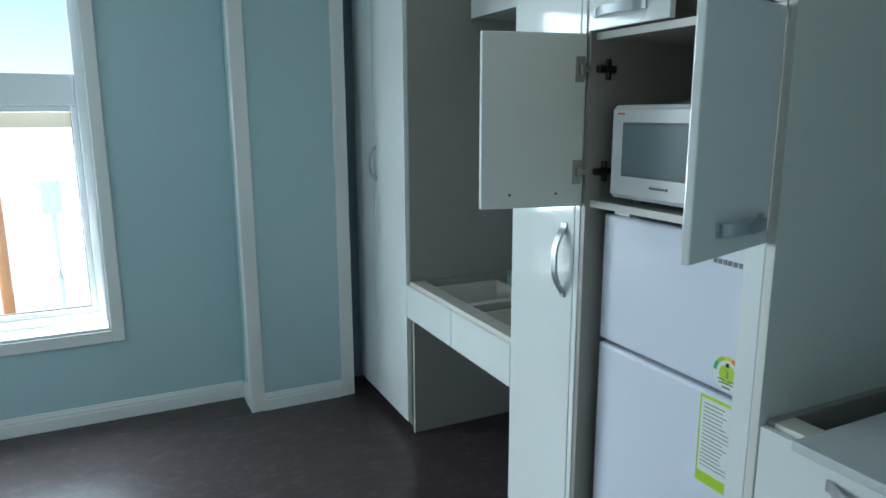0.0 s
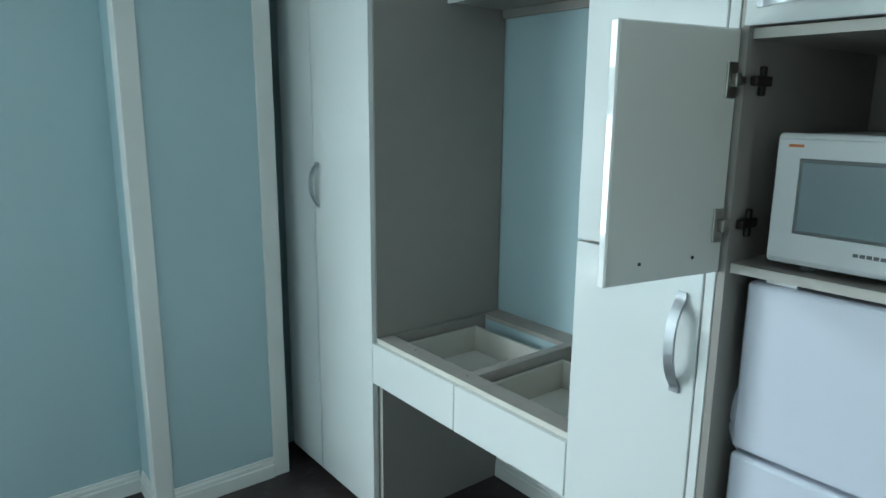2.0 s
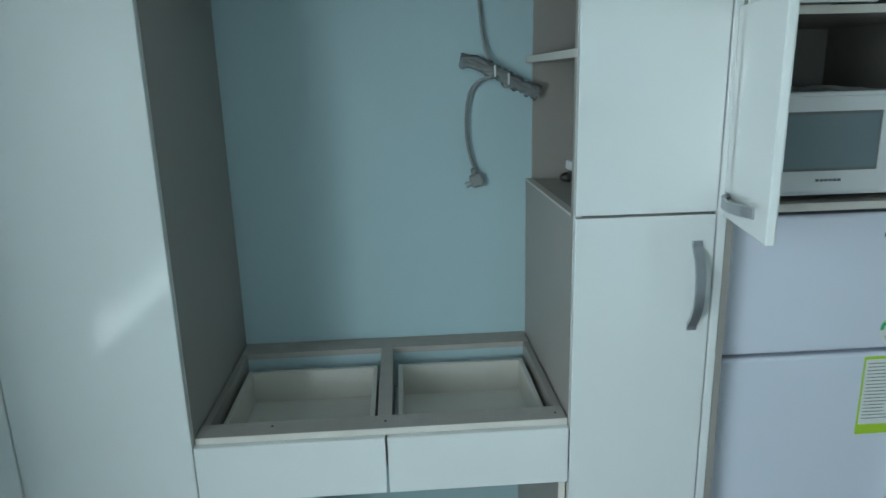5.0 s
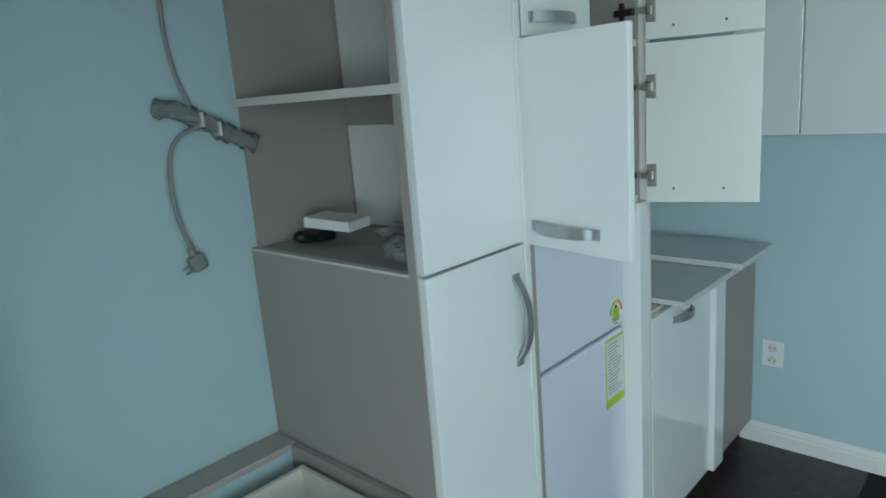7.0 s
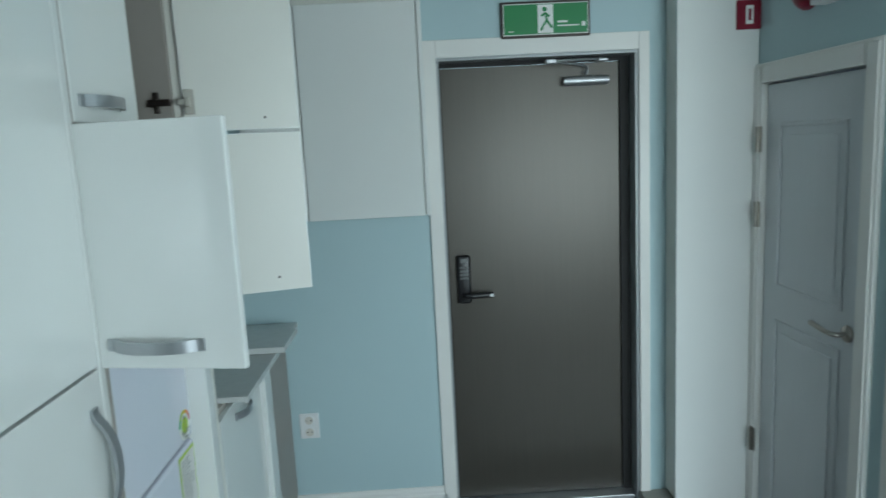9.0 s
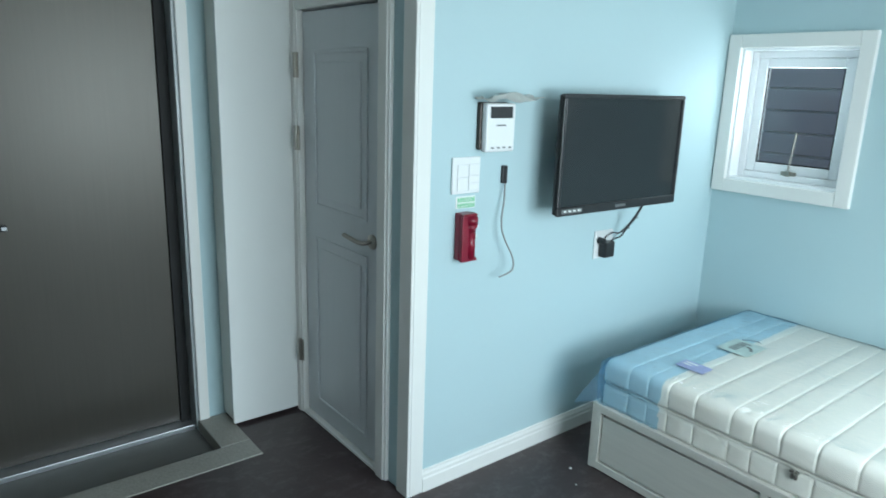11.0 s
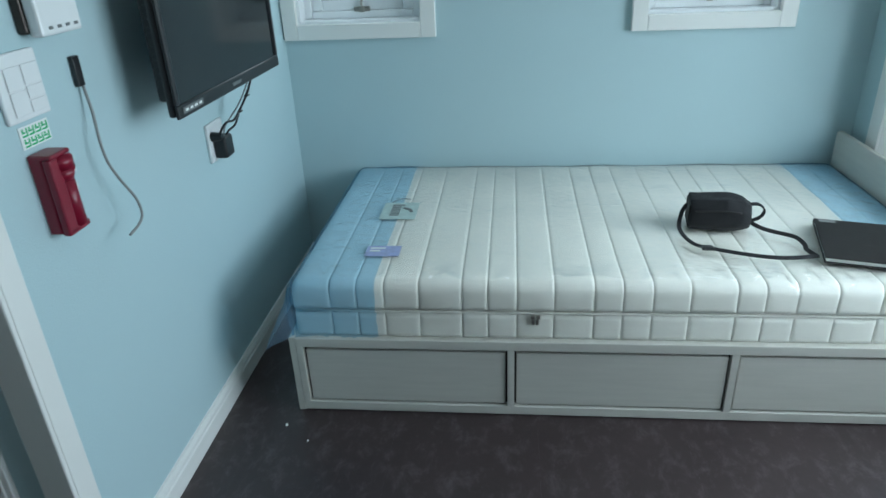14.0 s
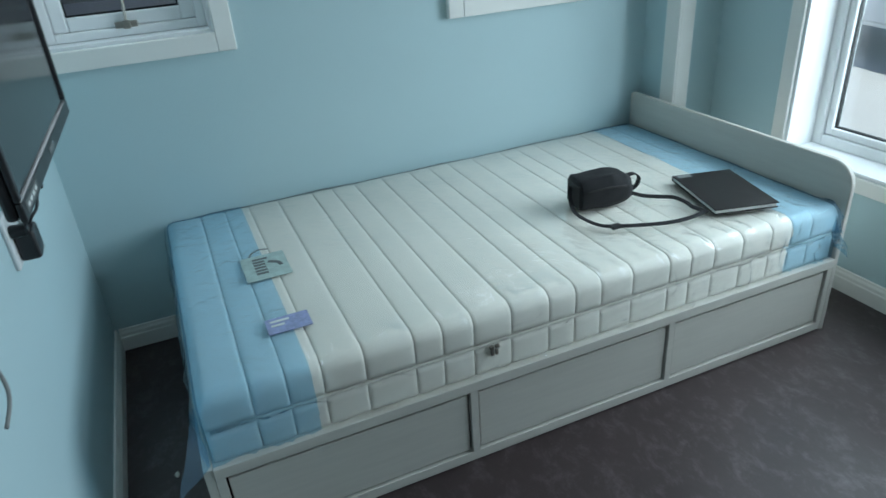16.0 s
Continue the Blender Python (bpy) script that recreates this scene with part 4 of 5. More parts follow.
# ---- socket on the entrance wall ----
so = thing("wall_socket", (-0.07, YS, 0.415), "white double wall socket", "socket")
part("plate", bx((-0.112, -0.028, YS, YS + 0.010, 0.357, 0.472), bevel=0.004), M_PLASTIC, so)
for z in (0.442, 0.388):
    part("outlet_ring", cyl((-0.07, YS + 0.009, z), (-0.07, YS + 0.014, z), 0.023, 0.021, 24), M_PLASTIC, so)
    part("outlet_well", cyl((-0.07, YS + 0.0135, z), (-0.07, YS + 0.0148, z), 0.018, n=24), M_EDGE, so)
    part("pin_hole", bx((-0.082, -0.077, YS + 0.0145, YS + 0.0155, z - 0.0025, z + 0.0025), (-0.063, -0.058, YS + 0.0145, YS + 0.0155, z - 0.0025, z + 0.0025)), M_BLACK, so)

# ---- coiled cable hanging in the desk recess ----
cb = thing("power_cable", (0.59, -1.29, 1.25), "grey bundled power cable hanging on the wall", "cable")
part("cord", sweep([(0.575, -1.278, 1.878), (0.592, -1.282, 1.75), (0.590, -1.290, 1.66), (0.580, -1.302, 1.60), (0.570, -1.318, 1.565), (0.570, -1.310, 1.54), (0.575, -1.280, 1.530), (0.583, -1.252, 1.50), (0.588, -1.240, 1.44), (0.588, -1.240, 1.36), (0.588, -1.252, 1.30), (0.586, -1.264, 1.268)], 0.0048, n=8), M_CORD, cb, "", True)
rc = random.Random(7)
for k in range(9):
    oy, oz = rc.uniform(-0.010, 0.010), rc.uniform(-0.017, 0.017)
    part("cord_loop", sweep([(0.575 + 0.004 * (k % 3), -1.236 + oy, 1.588 + oz * 0.5), (0.572, -1.27, 1.580 + oz), (0.568 - 0.003 * (k % 2), -1.318, 1.557 + oz * 0.25), (0.570, -1.36, 1.535 + oz * 0.5), (0.566, -1.405, 1.508 + oz), (0.562, -1.440 + oy, 1.492 + oz * 0.6)], 0.0036, n=6), M_CORD, cb, "", True)
part("polybag", sweep([(0.574, -1.222, 1.592), (0.574, -1.255, 1.586), (0.572, -1.29, 1.572), (0.570, -1.318, 1.557), (0.568, -1.345, 1.544), (0.566, -1.39, 1.518), (0.562, -1.435, 1.498), (0.56, -1.452, 1.490)], 0.009, 0.019, n=14, rough=0.65), M_BAGGIE, cb, "clear crumpled polybag", True)
for y, z in ((-1.322, 1.556), (-1.362, 1.533)):
    part("cable_tie", bx((0.554, 0.588, y - 0.002, y + 0.002, z - 0.016, z + 0.016), bevel=0.001), M_PLASTIC, cb)
part("plug", bx((0.570, 0.598, -0.019, 0.019, -0.020, 0.020), (0.574, 0.594, -0.008, 0.008, 0.018, 0.040), bevel=0.008, seg=3, m=Matrix.Translation((0, -1.268, 1.236)) @ Matrix.Rotation(radians(-20), 4, 'X')), M_CORD, cb, "grey angled plug")
part("pin", cyl((0.583, -1.250, 1.233), (0.583, -1.231, 1.226), 0.0024, n=8, bm=cyl((0.583, -1.256, 1.221), (0.583, -1.237, 1.214), 0.0024, n=8)), M_STEEL, cb)

# ---- things on the side shelf ----
solo("white_box", bx((0.385, 0.525, -1.630, -1.540, 1.262, 1.288), bevel=0.002, m=Matrix.Translation((0.45, -1.58, 1.27)) @ Matrix.Rotation(radians(14), 4, 'Z') @ Matrix.Rotation(radians(-4), 4, 'Y') @ Matrix.Translation((-0.45, 1.58, -1.265))), M_PLASTIC,
     "flat white cardboard box resting on an adapter", "box", at=(0.45, -1.58, 1.264))
pa = thing("power_adapter", (0.50, -1.56, 1.233), "black power adapter with its coiled lead", "adapter")
part("housing", bx((0.47, 0.54, -1.59, -1.535, 1.233, 1.262), bevel=0.006), M_BLACK, pa)
part("lead", sweep([(0.54, -1.55, 1.245), (0.562, -1.545, 1.250), (0.560, -1.525, 1.245), (0.535, -1.518, 1.238), (0.51, -1.522, 1.238), (0.49, -1.53, 1.24)], 0.005, n=8), M_BLACK, pa, "", True)
solo("folded_leaflet", sheet(0.14, 0.37, -1.745, -1.615, 1.240, 0.034, 8.1), M_PAPER, "crumpled white leaflet on the shelf", "paper", at=(0.22, -1.65, 1.234))
def crumple(x, y, z, r, seed, flat=0.6):
    bm = bmesh.new()
    bmesh.ops.create_icosphere(bm, subdivisions=4, radius=1)
    for v in bm.verts:
        k = 1 + 0.35 * noise.noise(v.co * 2.2 + Vector((seed, 0, 0))) + 0.18 * noise.noise(v.co * 6 + Vector((0, seed, 0)))
        v.co = Vector((v.co.x * k * r, v.co.y * k * r * 0.7, max(-0.5, v.co.z * k) * r * flat))
        v.co += Vector((x, y, z + 0.5 * r * flat))
    return bm


solo("screw_bag", crumple(0.15, -1.52, 1.233, 0.055, 2.0), M_BAGGIE, "small clear bag of fittings on the shelf", "bag", at=(0.15, -1.52, 1.233))

# ---- wall fittings ----
es_ = thing("exit_sign", (-1.152, YS, 2.08), "green emergency exit sign above the entrance door", "sign")
part("frame", bx((-1.334, -0.971, YS, YS + 0.022, 2.010, 2.152), bevel=0.004), M_DARKMETAL_SHADE, es_)
part("face", bx((-1.325, -0.980, YS + 0.022, YS + 0.024, 2.020, 2.142)), M_WHITEPRINT, es_)
part("green_field", bx((-1.322, -0.983, YS + 0.0235, YS + 0.025, 2.023, 2.139)), M_GREEN, es_)
part("doorway_symbol", bx((-1.182, -1.120, YS + 0.0245, YS + 0.026, 2.026, 2.136)), M_WHITEPRINT, es_)
fig = cyl((-1.148, YS + 0.026, 2.118), (-1.148, YS + 0.027, 2.118), 0.009, n=16)
for p, q in (((-1.150, 2.106), (-1.156, 2.075)), ((-1.156, 2.075), (-1.142, 2.056)), ((-1.142, 2.056), (-1.132, 2.036)), ((-1.156, 2.075), (-1.168, 2.058)), ((-1.168, 2.058), (-1.178, 2.045)), ((-1.150, 2.102), (-1.134, 2.092)), ((-1.150, 2.102), (-1.168, 2.090))):
    sweep([(p[0], YS + 0.0268, p[1]), (q[0], YS + 0.0268, q[1])], 0.0045, 0.0006, up=(0, 1, 0), square=True, steps=1, bm=fig)
part("pictogram", fig, M_GREEN, es_)
for a, b, z0, z1 in ((-1.240, -1.200, 2.064, 2.072), (-1.288, -1.198, 2.050, 2.055), (-1.312, -1.298, 2.048, 2.066), (-1.022, -1.000, 2.034, 2.037)):
    part("print_line", bx((a, b, YS + 0.0245, YS + 0.0258, z0, z1)), M_WHITEPRINT, es_)

rsn = thing("call_button_sign", (-1.925, -3.20, 2.04), "small red square fire sign on the shoe cupboard", "sign")
part("plate", bx((-1.968, -1.870, -3.200, -3.192, 1.985, 2.095), bevel=0.004), M_RED, rsn)
part("symbol", bx((-1.936, -1.906, -3.1922, -3.190, 2.005, 2.075), bevel=0.001), M_WHITEPRINT, rsn)
part("symbol_core", bx((-1.927, -1.915, -3.1905, -3.189, 2.018, 2.062)), M_RED, rsn)
al = thing("fire_alarm", (XB, -2.875, 2.05), "round red fire alarm bell", "alarm")
bell = bmesh.new()
bmesh.ops.create_uvsphere(bell, u_segments=28, v_segments=14, radius=1, matrix=Matrix.Translation((XB + 0.012, -2.875, 2.052)) @ Matrix.Diagonal((0.042, 0.055, 0.055, 1)))
part("bell", bell, M_RED, al, "", True)
part("base", cyl((XB, -2.875, 2.052), (XB + 0.014, -2.875, 2.052), 0.058, n=28), M_RED, al)
em = thing("emergency_light", (XB, -2.62, 2.06), "white emergency light box", "lamp")
part("housing", bx((XB, XB + 0.06, -2.775, -2.478, 1.990, 2.15), bevel=0.006), M_PLASTIC, em)
part("face", bx((XB + 0.06, XB + 0.063, -2.765, -2.640, 2.005, 2.14), bevel=0.001), M_GREYPRINT, em)
for z in (2.06, 2.11):
    part("lamp_head", cyl((XB + 0.06, -2.70, z), (XB + 0.09, -2.70, z), 0.028, 0.034, 24, 0.003), M_PLASTIC, em)
part("test_panel", bx((XB + 0.06, XB + 0.062, -2.495, -2.484, 2.0, 2.02)), M_GREYPRINT, em)

ip = thing("intercom", (-2.29, YT, 1.37), "white wall intercom unit", "intercom")
part("back_plate", bx((-2.366, -2.232, YT, YT + 0.020, 1.285, 1.448), bevel=0.004), M_DARKMETAL_SHADE, ip)
part("housing", bx((-2.376, -2.240, YT + 0.018, YT + 0.046, 1.278, 1.446), bevel=0.006), M_PLASTIC, ip)
part("screen", bx((-2.360, -2.256, YT + 0.046, YT + 0.0475, 1.395, 1.435)), M_BLACK, ip)
part("buttons", bx(*[(-2.360 + 0.028 * k, -2.348 + 0.028 * k, YT + 0.046, YT + 0.0475, 1.290, 1.296) for k in range(4)]), M_GREYPRINT, ip)
part("brand_mark", bx((-2.330, -2.285, YT + 0.046, YT + 0.047, 1.368, 1.373)), M_GREYPRINT, ip)
lf = solo("booklet", sheet(-2.46, -2.215, YT + 0.004, YT + 0.105, 1.449, 0.030, 5.2), M_PAPER, "loose printed booklet lying on the intercom", "booklet", at=(-2.33, YT + 0.05, 1.447))
ORG[lf.name] = Vector((-2.33, YT + 0.05, 1.447))
part("print_line", bx((-2.42, -2.33, YT + 0.03, YT + 0.034, 1.479, 1.480), (-2.30, -2.27, YT + 0.05, YT + 0.06, 1.479, 1.480)), M_GREYPRINT, lf)

sw = thing("light_switch", (-2.194, YT, 1.19), "white four-gang light switch panel", "switch")
part("plate", bx((-2.252, -2.125, YT, YT + 0.010, 1.132, 1.261), bevel=0.004), M_PLASTIC, sw)
for x0, x1, z0, z1 in ((-2.243, -2.196, 1.197, 1.236), (-2.243, -2.196, 1.170, 1.194), (-2.243, -2.196, 1.143, 1.167), (-2.193, -2.146, 1.192, 1.236), (-2.193, -2.146, 1.143, 1.189)):
    part("rocker", bx((x0, x1, YT + 0.010, YT + 0.0135, z0, z1), bevel=0.0015), M_PLASTIC, sw)
gl = thing("green_label", (-2.194, YT, 1.10), "green printed label stuck on the wall", "label")
part("backing", bx((-2.240, -2.150, YT + 0.0006, YT + 0.0016, 1.078, 1.122)), M_WHITEPRINT, gl)
part("print_line", bx(*[(-2.236 + 0.0205 * i + dx, -2.236 + 0.0205 * i + dx + w, YT + 0.0016, YT + 0.0022, z + dz, z + dz + h) for i in range(4) for z in (1.081, 1.1015) for dx, w, dz, h in ((0.0, 0.017, 0.0, 0.0035), (0.0, 0.004, 0.0035, 0.013), (0.006, 0.011, 0.007, 0.0035), (0.012, 0.004, 0.0105, 0.006))]), M_GREENLAB, gl, "green print")

to = thing("emergency_torch", (-2.19, YT, 0.985), "red emergency torch in its wall holder", "torch")
part("holder", bx((-2.214, -2.150, YT, YT + 0.028, 0.896, 1.062), (-2.182, -2.150, YT + 0.028, YT + 0.046, 0.896, 1.056), (-2.216, -2.150, YT, YT + 0.050, 1.056, 1.066), (-2.222, -2.150, YT + 0.028, YT + 0.046, 0.892, 0.906), bevel=0.004), M_RED, to)
part("body", cyl((-2.196, YT + 0.034, 0.902), (-2.196, YT + 0.034, 1.005), 0.020, 0.018, 28, 0.003), M_RED, to, "", True)
part("neck", cyl((-2.196, YT + 0.034, 1.002), (-2.196, YT + 0.034, 1.026), 0.018, 0.026, 28), M_RED, to, "", True)
part("head", cyl((-2.196, YT + 0.034, 1.026), (-2.196, YT + 0.034, 1.055), 0.026, 0.026, 28, 0.003), M_RED, to, "", True)
part("button", bx((-2.222, -2.214, YT + 0.036, YT + 0.048, 1.012, 1.022), bevel=0.002), M_WHITEPRINT, to)
part("rating_label", bx((-2.2175, -2.2145, YT + 0.032, YT + 0.044, 0.972, 0.992), bevel=0.001), M_PAPER, to)

aj = thing("aerial_lead", (-2.37, YT, 1.19), "black wall outlet with a loose grey lead", "cable")
part("outlet", bx((-2.384, -2.360, YT, YT + 0.012, 1.157, 1.222), bevel=0.002), M_BLACK, aj)
part("lead", sweep([(-2.375, YT + 0.010, 1.158), (-2.362, YT + 0.024, 1.10), (-2.345, YT + 0.034, 1.04), (-2.342, YT + 0.042, 0.99), (-2.360, YT + 0.050, 0.94), (-2.388, YT + 0.058, 0.885), (-2.390, YT + 0.062, 0.845), (-2.366, YT + 0.064, 0.828), (-2.320, YT + 0.063, 0.819)], 0.0032, n=8), M_CORD, aj, "", True)

# ---- television ----
tv = thing("television", (-2.9, YT, 1.25), "black flat television on a wall bracket", "television")
TM = Matrix.Translation((-2.886, -2.200, 1.262)) @ Matrix.Rotation(radians(-1.6), 4, 'Z') @ Matrix.Diagonal((1.05, 1, 1, 1))
part("cabinet", bx((-0.345, 0.345, -0.020, 0.0, -0.222, 0.222), (-0.31, 0.31, -0.058, -0.02, -0.19, 0.17), bevel=0.008, m=TM), M_BLACK, tv)
part("bezel", bx((-0.345, 0.345, 0.0, 0.010, -0.226, -0.192), (-0.345, 0.345, 0.0, 0.010, 0.207, 0.224), (-0.345, -0.328, 0.0, 0.010, -0.192, 0.207), (0.328, 0.345, 0.0, 0.010, -0.192, 0.207), bevel=0.004, m=TM), M_BLACK, tv, "glossy black bezel")
part("screen", bx((-0.329, 0.329, 0.0005, 0.004, -0.193, 0.208), m=TM), M_SCREEN, tv, "dark reflecting screen")
part("maker_mark", bx((-0.03, 0.03, 0.010, 0.0115, -0.214, -0.204), m=TM), M_GREYPRINT, tv)
part("button_label", bx((0.215, 0.322, 0.010, 0.0112, -0.216, -0.200), m=TM), M_GREYPRINT, tv)
part("button_label_print", bx(*[(0.225 + 0.024 * k, 0.239 + 0.024 * k, 0.0112, 0.0118, -0.211, -0.205) for k in range(4)], m=TM), M_WHITEPRINT, tv)
part("side_sockets", bx(*[(0.3085, 0.3125, -0.046, -0.034, -0.15 + 0.032 * k, -0.136 + 0.032 * k) for k in range(7)], bevel=0.002, m=TM), M_BLACK, tv)
part("wall_bracket", bx((-0.12, 0.12, -0.078, -0.058, -0.10, 0.10), (-0.14, 0.14, -0.138, -0.126, -0.12, 0.12), (-0.03, 0.03, -0.126, -0.078, -0.04, 0.04), bevel=0.004, m=TM), M_DARKMETAL_SHADE, tv)
for k, pts in enumerate((
        [(-3.07, -2.212, 1.045), (-3.062, -2.235, 0.985), (-3.045, -2.262, 0.935), (-3.015, -2.276, 0.908), (-2.975, -2.282, 0.912), (-2.946, -2.290, 0.898), (-2.944, -2.300, 0.878)],
        [(-3.085, -2.215, 1.045), (-3.075, -2.245, 0.975), (-3.055, -2.270, 0.925), (-3.03, -2.280, 0.890), (-3.00, -2.290, 0.880), (-2.99, -2.300, 0.866)],
        [(-3.10, -2.225, 1.045), (-3.085, -2.275, 0.95), (-3.07, -2.312, 0.90), (-3.045, -2.325, 0.875), (-3.02, -2.320, 0.850)])):
    part("cable", sweep(pts, 0.0036 if k < 2 else 0.0026, n=8), M_BLACK if k < 2 else M_CORD, tv, "thin black lead" if k < 2 else "thin grey lead", True)
for x, y, z in ((-3.066, -2.240, 0.975), (-3.048, -2.264, 0.928)):
    part("cable_tie", bx((x - 0.010, x + 0.010, y - 0.007, y + 0.007, z - 0.003, z + 0.003), bevel=0.002), M_BLACK, tv)
ts = thing("adapter_socket", (-2.97, YT, 0.85), "white wall socket with a black adapter", "socket")
part("plate", bx((-3.045, -2.925, YT, YT + 0.010, 0.79, 0.912), bevel=0.004), M_PLASTIC, ts)
part("adapter", bx((-3.012, -2.948, YT + 0.010, YT + 0.052, 0.799, 0.868), bevel=0.008, seg=3), M_BLACK, ts, "black plug adapter")
part("plug", cyl((-2.948, YT + 0.010, 0.872), (-2.948, YT + 0.045, 0.872), 0.016, 0.012, 18, 0.003), M_BLACK, ts)

# ---- bed ----
BX0, BX1, BY0, BY1 = XW + 0.016, -2.700, -2.090, -0.020
bd_ = thing("bed_frame", (-3.24, -1.05, 0), "whitewashed wooden bed frame with three drawers", "bed")
part("foot_panel", bx((BX0, BX1, BY0, BY0 + 0.022, 0.0, 0.285), bevel=0.002), M_BEDH, bd_)
hb = bmesh.new()
out = [(BX0, 0.0), (BX1, 0.0), (BX1, 0.54)] + [(BX1 - 0.075 + 0.075 * math.cos(radians(a)), 0.54 + 0.075 * math.sin(radians(a))) for a in range(10, 91, 10)] + [(BX0 + 0.01, 0.615), (BX0, 0.605)]
va = [hb.verts.new((x, BY1 - 0.022, z)) for x, z in out]
vb = [hb.verts.new((x, BY1, z)) for x, z in out]
hb.faces.new(va)
hb.faces.new(vb[::-1])
for i in range(len(out)):
    hb.faces.new((va[i], va[(i + 1) % len(out)], vb[(i + 1) % len(out)], vb[i]))
bmesh.ops.recalc_face_normals(hb, faces=hb.faces)
bmesh.ops.bevel(hb, geom=[e for e in hb.edges if len(e.link_faces) == 2 and max(len(f.verts) for f in e.link_faces) > 4], offset=0.003, segments=2, affect='EDGES')
part("headboard", hb, M_BEDH, bd_, "pale wooden headboard with a rounded corner")
part("top_rail", bx((BX1 - 0.10, BX1 + 0.004, BY0 + 0.022, BY1 - 0.022, 0.252, 0.285), bevel=0.003), M_BED, bd_)
part("bottom_rail", bx((BX1 - 0.022, BX1, BY0 + 0.022, BY1 - 0.022, 0.004, 0.036), bevel=0.002), M_BED, bd_)
part("deck", bx((BX0, BX1 - 0.10, BY0 + 0.022, BY1 - 0.022, 0.262, 0.282)), M_BED, bd_)
part("back_panel", bx((BX0, BX0 + 0.018, BY0 + 0.022, BY1 - 0.022, 0.0, 0.262)), M_BED, bd_)
for y in (BY0 + 0.022, -1.396, -0.724, BY1 - 0.044):
    part("upright", bx((BX1 - 0.02, BX1 + 0.001, y, y + 0.022, 0.036, 0.252), bevel=0.0015), M_BED, bd_)
for a, b in ((BY0 + 0.050, -1.402), (-1.368, -0.730), (-0.696, BY1 - 0.050)):
    part("drawer_front", bx((BX1 - 0.024, BX1 - 0.006, a, b, 0.043, 0.238), bevel=0.002), M_BED, bd_, "whitewashed drawer front")
# added dark sheet: shade in the drawer gaps put in as colour
part("gap_shade", bx((BX1 - 0.045, BX1 - 0.030, BY0 + 0.03, BY1 - 0.03, 0.036, 0.252)), M_DARKMETAL_SHADE, bd_, "dark sheet painting the shade behind the drawers")

# ---- quilted mattress under its plastic ----
MX0, MX1, MY0, MY1, MZ0, MZ1 = XW + 0.020, -2.715, -2.062, -0.046, 0.286, 0.478
steps_ = [0.118, 0.084, 0.086, 0.108, 0.132, 0.078, 0.088, 0.112]
seams = [MY0]
k = 0
while seams[-1] < MY1 - 0.14:
    seams.append(seams[-1] + steps_[k % 8])
    k += 1
seams.append(MY1)


def puff(y):
    for a, b in zip(seams, seams[1:]):
        if a <= y <= b:
            t = (y - a) / (b - a)
            return max(0.0, 1 - abs(2 * t - 1) ** 26.0) ** 0.8 + 0.25 * (1 - (2 * t - 1) ** 2) - 0.2
    return 0.0


